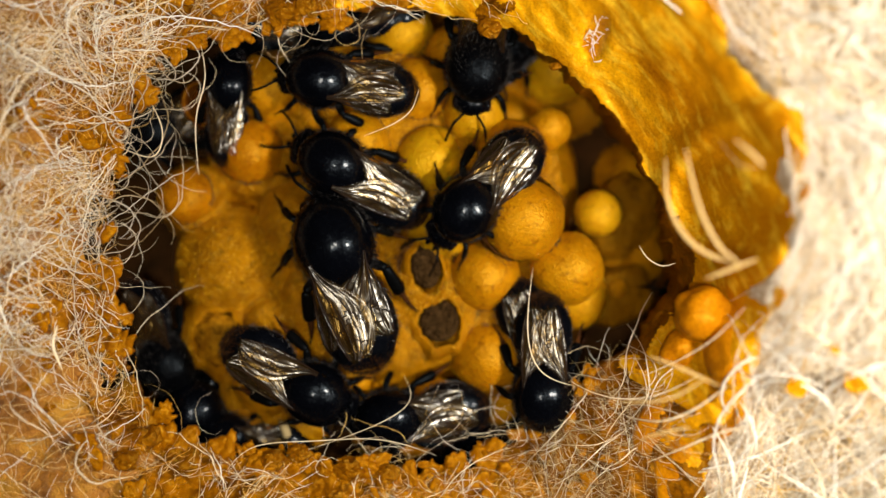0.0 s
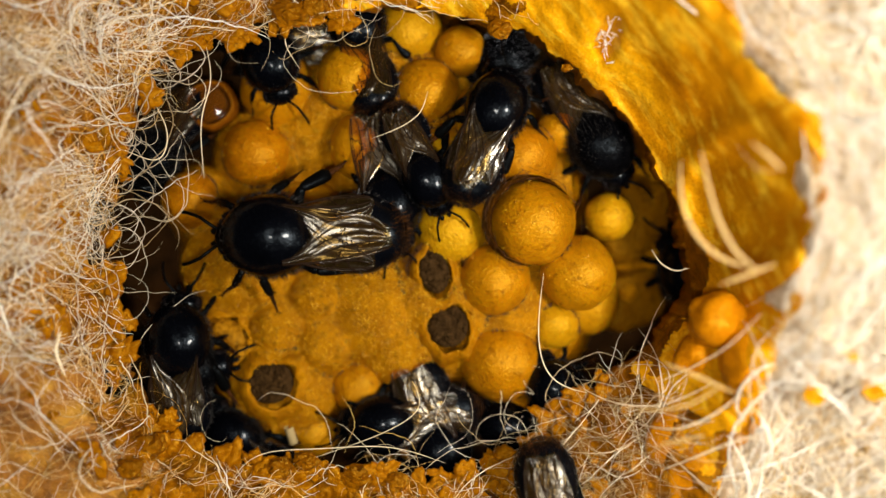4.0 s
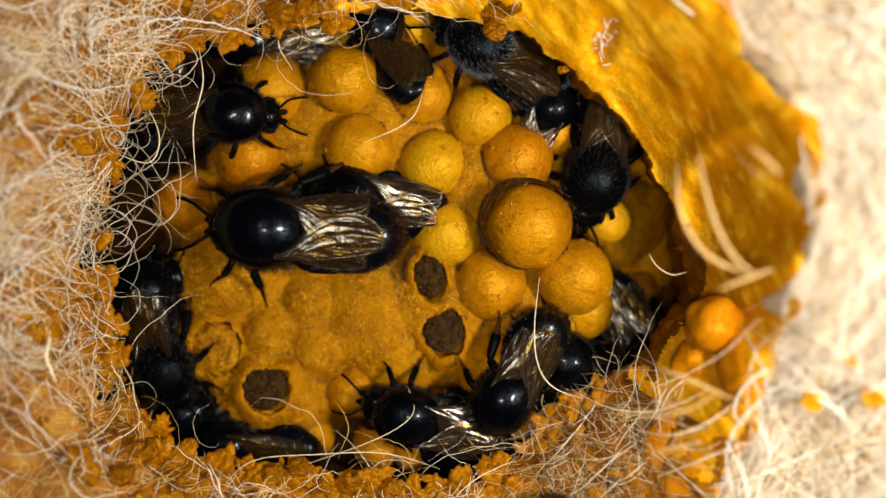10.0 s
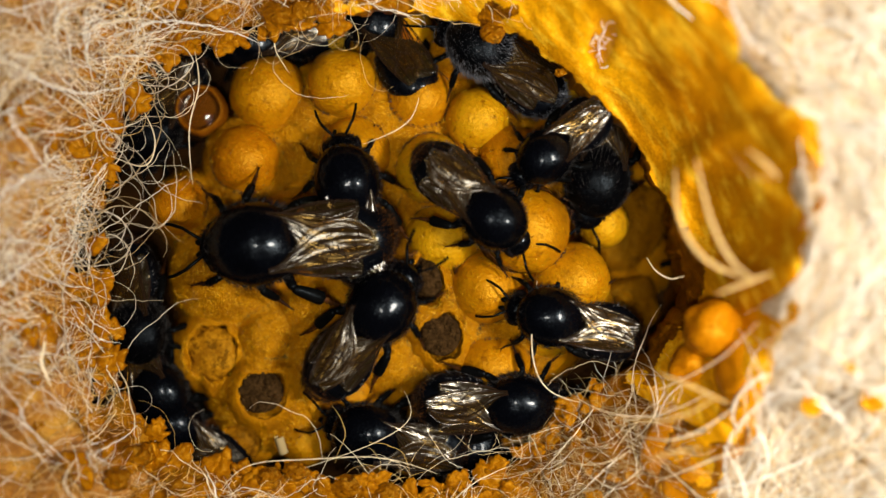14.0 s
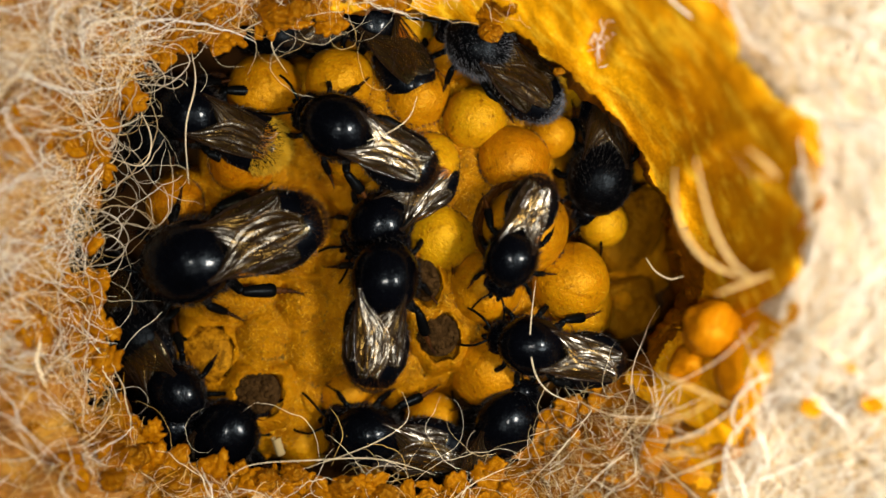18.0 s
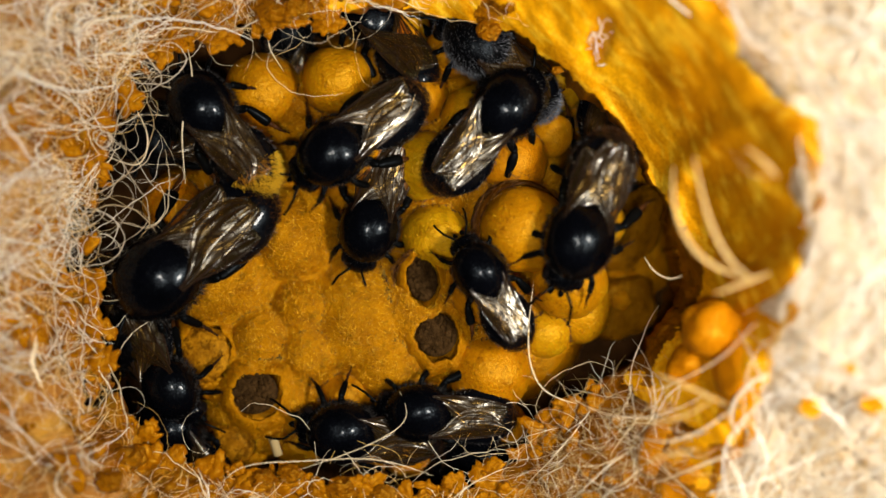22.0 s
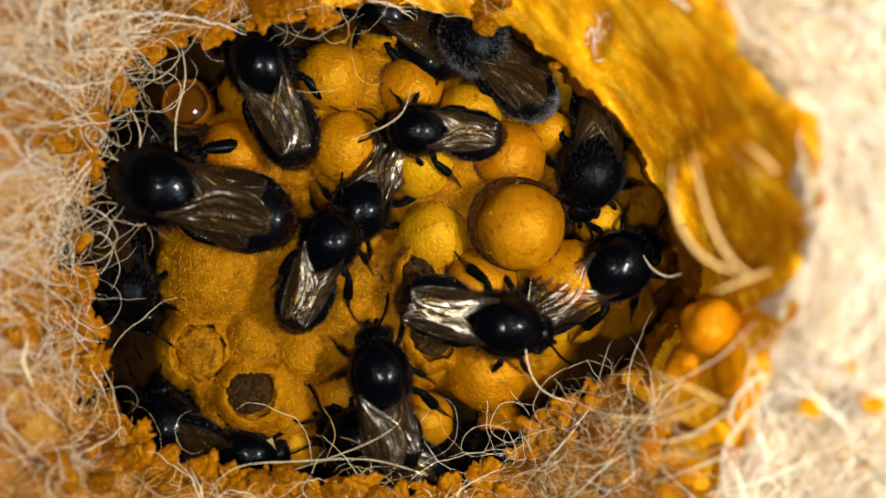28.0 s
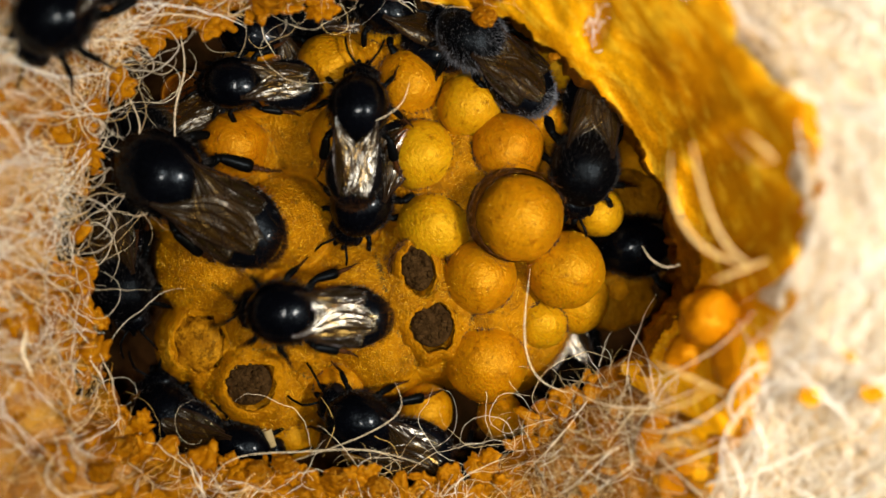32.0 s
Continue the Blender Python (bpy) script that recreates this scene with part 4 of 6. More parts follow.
def bumblebee(size, kind, label, sheen):
    """A bee whose parts share the meshes of its kind; sheen is the silkiness of its wings."""
    k = KINDS[kind]
    spread = 7 * math.sin(size * 91 + len(bpy.data.objects) * 0.37)
    root = new("bumblebee")
    root.scale = (size,) * 3
    tagged(root, label, "bumblebee", group="bumblebees in the nest")
    part("thorax", k["thorax"], None, root)
    head = part("head", k["head"], None, root)
    head.location = ((-1.1 if size > 1.3 else -0.55) * MM, 0, -0.55 * MM)
    for key in ("eye_a", "eye_b", "antenna_a", "antenna_b", "mandible_a", "mandible_b", "face_fur"):
        part(key.split("_a")[0].split("_b")[0] if key != "face_fur" and not key.startswith("antenna") else ("antenna" if key.startswith("antenna") else "face_fur"), k[key], None, head)
    part("waist", k["waist"], None, root)
    abdomen = part("abdomen", k["abdomen"], None, root)
    part("belly_fur", k["belly_fur"], None, abdomen)
    part("tail_fur", k["tail_fur"], None, abdomen, {1: "dark brown tail fur", 0: "grey tail fur", 2: "golden yellow tail fur", 3: "dark brown tail fur"}[kind])
    part("thorax_fur", k["fur"], None, root)
    for s, e in ((1, "_a"), (-1, "_b")):
        for name, hinge, turn in (("hindwing", (-1.9, s * 2.1, 4.65), s * (1 + spread)), ("forewing", (-1.3, s * 2.3, 4.95 + (0.32 if s > 0 else 0)), s * (8 - 0.5 * spread) + 0.4 * spread)):
            w = part(name, k[name + e], None, root, "smoky translucent wing")
            w.location = Vector(hinge) * MM
            w.color = (1, 1, 1, sheen)
            w.rotation_euler = (radians(-4 if s > 0 else 1), 0, radians(turn))
            part("venation", k[name + "_veins" + e], None, w)
    legs = []
    for i, (hinge, pts, rad) in enumerate(LEGS):
        for s, e in ((1, "a"), (-1, "b")):
            leg = part("leg", k["leg%d%s" % (i, e)], None, root)
            leg.location = Vector(hinge if s > 0 else flip(hinge)) * MM
            legs.append(leg)
    return root, legs


BEES = [
    ('queen', 1.38, 1, 0.20, 'large glossy black bumblebee queen with amber wings'),
    ('wanderer', 1.08, 1, 0.75, ''),
    ('climber', 1.00, 1, 0.30, ''),
    ('small_worker', 0.86, 1, 0.50, ''),
    ('left_forager', 1.12, 1, 0.28, ''),
    ('cell_tender', 1.05, 1, 0.40, ''),
    ('right_sitter', 1.10, 3, 0.04, 'dull black furry bumblebee worker with dark wings'),
    ('top_hanger', 1.00, 1, 0.20, ''),
    ('grey_worker', 1.05, 0, 0.30, 'greyish worn bumblebee with dusty pale fur'),
    ('edge_worker', 0.98, 1, 0.30, ''),
    ('right_digger', 1.10, 1, 0.15, ''),
    ('bottom_forager', 1.08, 1, 0.35, ''),
    ('left_lurker', 1.00, 3, 0.12, 'dull black furry bumblebee worker with dark wings'),
    ('left_keeper', 0.95, 1, 0.15, ''),
    ('yellow_tail', 1.06, 2, 0.45, 'black bumblebee worker with golden yellow tail fur'),
    ('brood_worker', 1.05, 1, 0.95, ''),
    ('sprinter', 1.10, 1, 0.90, ''),
    ('wool_walker', 1.05, 1, 0.12, ''),
    ('rim_walker', 1.15, 1, 0.30, ''),
    ('top_lurker', 0.95, 3, 0.10, 'dull black furry bumblebee worker with dark wings'),
    ('corner_lurker', 0.95, 3, 0.10, 'dull black furry bumblebee worker with dark wings'),
    ('bottom_lurker', 0.95, 1, 0.15, ''),
]
WORKER = "glossy black bumblebee worker with smoky amber wings"
bees = {name: bumblebee(size, tail, label or WORKER, sheen) for name, size, tail, sheen, label in BEES}


# ---- fibres of the felt ----
def strands(name, x0, y0, length, radius, bend, lift, material, label, seed, m=12, sag=0.0, limit=7.0, comb_way=0.0, off_wall=-99.0, curl=0.8, kink=0.0):
    """Curled hairs that lie on the felt from the points given (mm)."""
    rng = np.random.default_rng(seed)
    n = len(x0)
    tuft = 4.0 * cloud(x0, y0, 7.0, seed + 50, 2)
    a = (rng.uniform(0, 2 * math.pi, n) * (1 - comb_way) + comb_way * (tuft + rng.normal(0, 0.45, n)))[:, None]
    a = a + np.cumsum(rng.normal(0, bend, (n, m)) + rng.normal(0, bend * curl, n)[:, None], axis=1) + rng.normal(0, kink, (n, m))
    step = (length * rng.uniform(0.5, 1.5, n) / m)[:, None]
    x = x0[:, None] + np.cumsum(step * np.cos(a), axis=1)
    y = y0[:, None] + np.cumsum(step * np.sin(a), axis=1)
    ang, r = polar(x, y)
    inside = np.clip(around(RIM, ang) - r, 0, 50)
    t = np.linspace(0, math.pi, m)[None, :]
    z = pad_height(x, y) + 0.35 + rng.uniform(0, 1, n)[:, None] * lift * np.sin(t) + 0.12 * np.cumsum(rng.normal(0, 0.5, (n, m)), axis=1) + rng.uniform(-0.3, 0.9, n)[:, None] - sag * inside
    good = (inside.max(axis=1) < limit) & ((r - around(OUTER, ang)).min(axis=1) > off_wall)
    paths = np.stack([x, y, z], axis=2)[good] * MM
    v, f = tubes(paths, (radius * rng.uniform(0.6, 1.4, n))[good] * MM, 3, "both")
    return tagged(new(name, raw_mesh(name, v, f, material)), label, "fibres", kind="stuff")


def scatter(n, seed, weight, box=(-62, 62, -42, 42)):
    rng = np.random.default_rng(seed)
    x, y = rng.uniform(box[0], box[1], n), rng.uniform(box[2], box[3], n)
    keep = rng.uniform(0, 1, n) < weight(x, y)
    return x[keep], y[keep]


# tufts of bedding on the low side: middle, half-axes and thickness
TUFTS = [(-44, 6, 9, 14, 1.0), (-41, 22, 11, 7, 1.0), (-30, 25, 9, 4, 0.7), (-44, -5, 8, 8, 1.0), (-39, -20, 6, 5, 0.35), (-20, 27, 10, 2.2, 0.7), (-36, 8, 3, 9, 0.45), (-36, -8, 3.5, 6, 0.35), (-50, 4, 9, 24, 0.8), (-4, 27, 9, 2.5, 0.6), (-22, -28, 7, 2.5, 0.25), (-2, -28, 10, 2.2, 0.45)]


def zone_left(x, y):
    ang, r = polar(x, y)
    d = r - around(RIM, ang)
    w = 0.06 + 0 * x
    for a, b, p, q, thick in TUFTS:
        w = np.maximum(w, thick * np.exp(-(((x - a) / p) ** 2 + ((y - b) / q) ** 2) ** 1.5))
    w = w * np.clip(0.6 + 1.5 * cloud(x, y, 5.0, 88, 2), 0.1, 1.0)
    return np.where((d > 0.3) & (x < 7), w, 0.0)


def zone_right(x, y):
    ang, r = polar(x, y)
    w = np.where(r > around(OUTER, ang) - 1.5, 1.0, 0.004)
    return np.where((r > around(RIM, ang) + 2) & (x >= 5), w, 0.0)


def zone_wool(x, y):
    ang, r = polar(x, y)
    d = np.hypot((x - WOOL[0]) / 7.0, (y - WOOL[1]) / 8.0)
    return np.where((r > around(RIM, ang) - 0.5) & (d < 1.0), 1.0, 0.0)


x, y = scatter(42000, 31, zone_left)
strands("felt_fibres", x, y, 3.6, 0.026, 0.20, 1.6, M_PALE, "fine matted fuzz of pale felt beside the hollow", 32, m=7, limit=0.8, comb_way=0.6, curl=0.4)
x, y = scatter(16000, 1, zone_left)
strands("felt_fibres", x, y, 8.0, 0.036, 0.16, 2.4, M_FIBRE, "tangled cream and golden felt fibres beside the hollow", 2, m=14, sag=0.15, limit=2.0, comb_way=0.5, curl=0.4, kink=0.25)
x, y = scatter(11000, 11, zone_left)
strands("felt_fibres", x, y, 8.0, 0.048, 0.13, 3.6, M_FIBREW, "thick pale felt strands lying in tufts beside the hollow", 12, m=22, sag=0.15, limit=1.6, comb_way=0.85, curl=0.25, kink=0.22)
x, y = scatter(13000, 21, lambda x, y: zone_left(x, y) * np.clip(0.35 + 2.3 * cloud(x, y, 6.0, 99, 2), 0.0, 1.0))
strands("felt_fibres", x, y, 8.0, 0.060, 0.12, 4.5, M_PALE, "bright white felt strands lying over the tangle", 22, m=22, sag=0.15, limit=1.6, comb_way=0.88, curl=0.25, kink=0.22)
x, y = scatter(700, 23, zone_left)
strands("felt_fibres", x, y, 15.0, 0.11, 0.13, 6.0, M_PALE, "stout white felt strands curling out of the tangle", 24, m=24, sag=0.15, limit=2.5, comb_way=0.7, curl=0.35, kink=0.15)
x, y = scatter(6000, 25, lambda x, y: np.exp(-(((x + 38) / 5.5) ** 2 + ((y + 20) / 5.0) ** 2) ** 2))
strands("felt_fibres", x, y, 4.5, 0.030, 0.16, 2.0, M_WOOL, "fine greyish down matted beside the hollow", 26, m=10, limit=1.0)
x, y = scatter(30000, 27, lambda x, y: np.where((polar(x, y)[1] - around(RIM, polar(x, y)[0]) > 0.2) & (polar(x, y)[1] - around(OUTER, polar(x, y)[0]) < 2.0) & (np.cos(polar(x, y)[0] - 0.45) < 0.35), np.clip(0.5 + 1.5 * cloud(x, y, 3.5, 45, 2), 0, 1), 0.0))
strands("lip_fibres", x, y, 2.6, 0.024, 0.25, 0.9, M_FIBRE, "short golden fibres stuck in the torn wax lip", 28, m=7, limit=1.2)
x, y = scatter(9000, 3, zone_right)
strands("felt_fibres", x, y, 16.0, 0.050, 0.14, 2.6, M_FIBREW, "pale loose felt fibres beside the wax wall", 4, m=9, limit=0.5, off_wall=-1.2)
x, y = scatter(9000, 13, zone_right)
strands("felt_fibres", x, y, 20.0, 0.055, 0.10, 4.5, M_PALE, "white combed felt strands beside the wax wall", 14, m=12, limit=0.5, comb_way=0.7, off_wall=-1.5)
x, y = scatter(1300, 15, zone_right)
strands("felt_fibres", x, y, 15.0, 0.14, 0.12, 8.0, M_PALE, "thick white felt strands beside the wax wall", 16, m=12, limit=0.5, comb_way=0.6, off_wall=-2.5)
x, y = scatter(1500, 5, zone_wool, (WOOL[0] - 11, WOOL[0] + 11, WOOL[1] - 9, WOOL[1] + 9))
strands("wool_tuft", x, y, 6.0, 0.021, 0.13, 3.4, M_WOOL, "greyish wool tuft caught on the wax lip", 6, limit=3.5)
x, y = scatter(70, 9, zone_wool, (WOOL[0] - 9, WOOL[0] + 9, WOOL[1] - 8, WOOL[1] + 8))
strands("wool_tuft", x, y, 9.0, 0.045, 0.10, 4.4, M_FIBREW, "pale straight hairs sticking out of the wool tuft", 36, limit=3.0)


pit_rng = np.random.default_rng(3)
x, y = PIT[0] + pit_rng.normal(0, 0.3, 26), PIT[1] + pit_rng.normal(0, 0.8, 26)
strands("stray_fibres", x, y, 1.0, 0.06, 0.10, 0.1, M_PALE, "short white fibres plugging a hole in the wax wall", 34, m=6, sag=0.0)


def zone_bridge(x, y):
    ang, r = polar(x, y)
    d = r - around(RIM, ang)
    return np.where((d > -3.0) & (d < 1.5) & (ang > 1.6) & (ang < 5.6), np.where((ang > 3.2) & (ang < 4.2), 0.3, 1.0), 0.0)


x, y = scatter(3600, 7, zone_bridge)
strands("stray_fibres", x, y, 11.0, 0.026, 0.17, 1.2, M_FIBREW, "loose curled fibres hanging over the brood hollow", 8, m=30, sag=0.25, limit=10.0)


def zone_cord(x, y):
    ang, r = polar(x, y)
    d = r - around(RIM, ang)
    return np.where((d > -1.0) & (d < 3.0) & (ang > 2.2) & (ang < 3.3), 1.0, 0.0)


x, y = scatter(3800, 17, zone_cord)
strands("stray_fibres", x, y, 14.0, 0.058, 0.15, 2.0, M_CORD, "thick greyish curled fibres hanging over the brood hollow", 18, m=40, sag=0.2, limit=11.0)


def loose_fibre(points, radius, label="single long pale fibre curling over the comb", material=M_FIBREW):
    """One long hair through a few places (mm), smoothed."""
    p = np.array(points, float)
    t, q = np.arange(len(p)), np.linspace(0, len(p) - 1, 40)
    path = np.stack([np.interp(q, t, p[:, k]) for k in range(3)], axis=1)
    for _ in range(40):
        path[1:-1] = (path[:-2] + 2 * path[1:-1] + path[2:]) / 4
    base = path[0].copy()
    v, f = tubes((path - base)[None] * MM, [radius * 0.55 * MM], 6, "both")
    ob = new("loose_fibre", raw_mesh("loose_fibre", v, f, material))
    ob.location = base * MM
    tagged(ob, label, "fibre", group="loose fibres")


loose_fibre([(10.0, -3.1, 6), (9.3, -6.7, 8.6), (9.0, -10.6, 8.8), (9.8, -13.8, 8.6), (11.6, -15.4, 8), (14.3, -16.0, 8)], 0.11)
loose_fibre([(13.9, -15.4, 9), (16.2, -16.6, 12), (19.9, -17.0, 14), (23.2, -15.8, 16), (26.2, -13.7, 18)], 0.11)
loose_fibre([(21.5, -0.6, 8), (22.1, -2.0, 9), (23.6, -3.0, 10), (24.9, -2.5, 11)], 0.13)
loose_fibre([(-2.7, 16.6, 7), (-3.3, 14.1, 8.5), (-5.3, 12.6, 8.8), (-8.7, 11.4, 8.0)], 0.09)
loose_fibre([(-26.8, 21.7, 7), (-25.7, 17.5, 8.5), (-27.3, 13.5, 8.5), (-27.0, 7.2, 7)], 0.12)
loose_fibre([(-32.5, 15.6, 7), (-30.4, 12.0, 8), (-31.3, 8.4, 8.4), (-35.5, 10.2, 8)], 0.12)
loose_fibre([(-23.8, -25.4, 8), (-21.3, -21.8, 9), (-14.1, -22.1, 9), (-6.8, -21.2, 8.6), (-0.8, -23.6, 8)], 0.09)
loose_fibre([(-4.4, -15.1, 5), (-2.9, -17.6, 7), (-5.3, -19.4, 8), (-9.3, -21.2, 8.2), (-16.5, -23.6, 7.5)], 0.07)
loose_fibre([(-17.7, 25.3, 8), (-18.3, 21.7, 7.5), (-16.8, 19.3, 5.5)], 0.08)
loose_fibre([(21.1, -14.4, 13), (24.1, -12.6, 16), (27.1, -10.1, 20), (29.4, -6.6, 23)], 0.13)


loose_fibre([(19.4, -18.8, 12), (22.1, -18.9, 17), (25.3, -17.3, 19), (28.2, -14.5, 21)], 0.20, "thick pale fibre arching over the wax lip")
loose_fibre([(21.7, -23.7, 12), (24.9, -21.2, 17), (28.1, -19.3, 19), (31.0, -18.4, 21)], 0.20, "thick pale fibre lying over the wax lip")
loose_fibre([(21.5, 7.8, 24), (21.1, 3.6, 25), (22.8, 0.0, 26), (24.8, -1.5, 26.5), (27.2, -2.3, 27)], 0.45, "stout pale fold of fibres stuck along the wax wall", M_FOLD)
loose_fibre([(22.8, 8.5, 27), (23.8, 3.0, 27.5), (25.6, -0.9, 28), (27.7, -2.4, 28)], 0.4, "stout pale fold of fibres curving over the wax wall", M_FOLD)
loose_fibre([(26.8, 9.1, 29.5), (28.1, 7.8, 30.5), (29.3, 6.6, 30.5)], 0.36, "short stout pale fibre stuck to the wax wall", M_FOLD)
loose_fibre([(26.0, 9.2, 27), (27.5, 6.5, 29), (29.4, 6.6, 30)], 0.09, "curled pale fibre stuck to the wax wall", M_FOLD)
loose_fibre([(24.9, -3.8, 26), (27.2, -2.8, 27), (29.3, -1.9, 28)], 0.4, "stout pale fibre lying over the wax knob", M_FOLD)
loose_fibre([(20.5, -11.6, 21), (23.4, -12.7, 22.5), (26.6, -14.2, 24)], 0.32, "stout pale fibre lying across the wax lip", M_FOLD)
loose_fibre([(17.7, -16.3, 20), (21.5, -16.0, 22), (23.2, -15.1, 23), (25.3, -13.5, 24)], 0.24, "bent pale fibre lying across the wax lip", M_FOLD)
loose_fibre([(19.8, -19.9, 20), (22.0, -19.0, 21.5), (24.1, -18.4, 22.5)], 0.29, "short stout pale fibre lying across the wax lip", M_FOLD)
loose_fibre([(34.0, -7.9, 22), (36.8, -9.7, 22.5), (39.4, -11.6, 22)], 0.6, "stout white fibre lying on the bedding")
loose_fibre([(-40.4, -9.0, 14), (-40.7, -11.0, 15), (-39.9, -13.6, 14)], 0.34, "bright white fibre lying on the bedding")


def wax_knob(x, y, z, semi, turn):
    ob = part("wax_knob", ball((0, 0, 0), semi, 32, 20, lambda p: 1 + 0.24 * noise.noise(p * 1.3 + Vector((x, y, z))) + 0.05 * noise.noise(p * 4 + Vector((x, y, z)))), M_KNOB, lining)
    ob.location, ob.rotation_euler = (x * MM, y * MM, z * MM), (0, 0, radians(turn))


wax_knob(27.1, -7.8, 14.5, (3.2, 3.0, 2.6), 10)
wax_knob(24.3, -19.1, 9.8, (6.5, 3.0, 2.0), 62)
wax_knob(26.7, -22.3, 11.2, (7.5, 3.2, 2.0), 66)
wax_knob(29.6, -11.9, 16.0, (2.4, 4.2, 2.6), 0)
wax_knob(25.7, -11.6, 12.0, (2.6, 2.0, 2.0), 30)


def wax_crumb(x, y, z, r):
    bm = ball((0, 0, 0), (r, r * 0.8, r * 0.6), 14, 10, lambda p: 1 + 0.35 * noise.noise(p * 1.9 + Vector((x, y, 0))) + 0.2 * noise.noise(p * 5 + Vector((x, y, 0))))
    me = bpy.data.meshes.new("wax_crumb")
    bm.to_mesh(me)
    bm.free()
    me.materials.append(M_WALL if x > 20 else M_LIP)
    ob = new("wax_crumb", me)
    ob.location = (x * MM, y * MM, z * MM)
    tagged(ob, "small crumb of golden yellow wax on the felt", "wax crumb", group="wax crumbs on the felt")


for x, y, r in ((34.6, -14.5, 1.1), (39.9, -13.9, 1.3), (29.8, -14.3, 1.2), (37.3, -10.6, 0.5), (-18.8, -24.3, 1.6), (-15.8, -23.5, 1.3), (-32.6, -21.6, 1.8),
                (-34.1, -23.7, 1.5), (-10.4, -25.3, 1.7), (-6.2, -25.9, 1.4), (5.2, 23.3, 1.3), (-17.6, 25.1, 2.2), (-14.9, 25.6, 1.6), (12.3, 19.0, 0.6)):
    wax_crumb(x, y, float(pad_height(np.array([x]), np.array([y]))[0]) + (5.0 if x > 30 else 1.2), r)


def pale_flake(x, y, z, turn):
    """A small curled scale, open at the top."""
    n, verts, faces = 10, [], []
    for rad in (0.55, 0.49):
        for i in range(n):
            a = math.pi * (0.1 + 1.3 * i / (n - 1))
            for e in (-1.0, 1.0):
                verts.append((rad * math.cos(a) * MM, e * MM, rad * math.sin(a) * MM))
    for L in (0, 2 * n):
        for i in range(n - 1):
            a = L + 2 * i
            faces.append((a, a + 1, a + 3, a + 2))
    faces += [(2 * i, 2 * i + 2, 2 * n + 2 * i + 2, 2 * n + 2 * i) for i in range(n - 1)] + [(2 * i + 1, 2 * i + 3, 2 * n + 2 * i + 3, 2 * n + 2 * i + 1) for i in range(n - 1)]
    ob = new("scale_flake", mesh_of("scale_flake", verts, faces, M_WOOL))
    ob.location, ob.rotation_euler = (x * MM, y * MM, z * MM), (0.2, 0, radians(turn))
    tagged(ob, "small pale curled scale lying among the cells", "flake")


pale_flake(-18.3, -21.7, 0.8, 15)
# ---- what moves ----
def footing(x, y, h, lean_most):
    """The turn of a bee that stands on the comb at x, y (mm) with heading h: it leans with the wax under it."""
    a = np.arange(12) * math.pi / 6
    px, py = x + 4.2 * np.cos(a), y + 4.2 * np.sin(a)
    z = np.maximum(comb_height(px, py), -7.0)
    gx, gy = 2 * np.mean(z * np.cos(a)) / 4.2, 2 * np.mean(z * np.sin(a)) / 4.2
    steep = math.hypot(gx, gy)
    k = min(lean_most, 0.55 * max(0.0, steep - 0.45)) / max(1e-6, steep)
    lean = Vector((0, 0, 1)).rotation_difference(Vector((-gx * k, -gy * k, 1)).normalized())
    return lean.to_matrix().to_4x4() @ pose(0, 0, 0, 0, 0, h)


def stroll(bee, rows, lean_most=0.06):
    """Key a bee along rows of seconds, mm and heading, its legs stepping as it goes."""
    root, legs = bee
    walk(root, [(t, Matrix.Translation((x * MM, y * MM, z * MM)) @ footing(x, y, h, lean_most)) for t, x, y, z, h in rows])
    home = [leg.location.copy() for leg in legs]
    times = np.array([r[0] for r in rows])
    gone = np.concatenate([[0], np.cumsum([math.hypot(b[1] - a[1], b[2] - a[2]) + 0.03 * abs(b[4] - a[4]) for a, b in zip(rows[:-1], rows[1:])])])
    beat = np.arange(0, 32.01, 0.4)
    phase = np.interp(beat, times, gone) * 0.9
    for i, leg in enumerate(legs):
        side = 1 if i % 2 == 0 else -1
        off = math.pi * ((i // 2 + i) % 2)
        walk(leg, [(float(t), Matrix.Translation(home[i]) @ pose(0, 0, 0, 0, 0, side * 16 * math.sin(p + off) + 4 * math.sin(i * 2.1 + root.scale.x * 40))) for t, p in zip(beat, phase)])


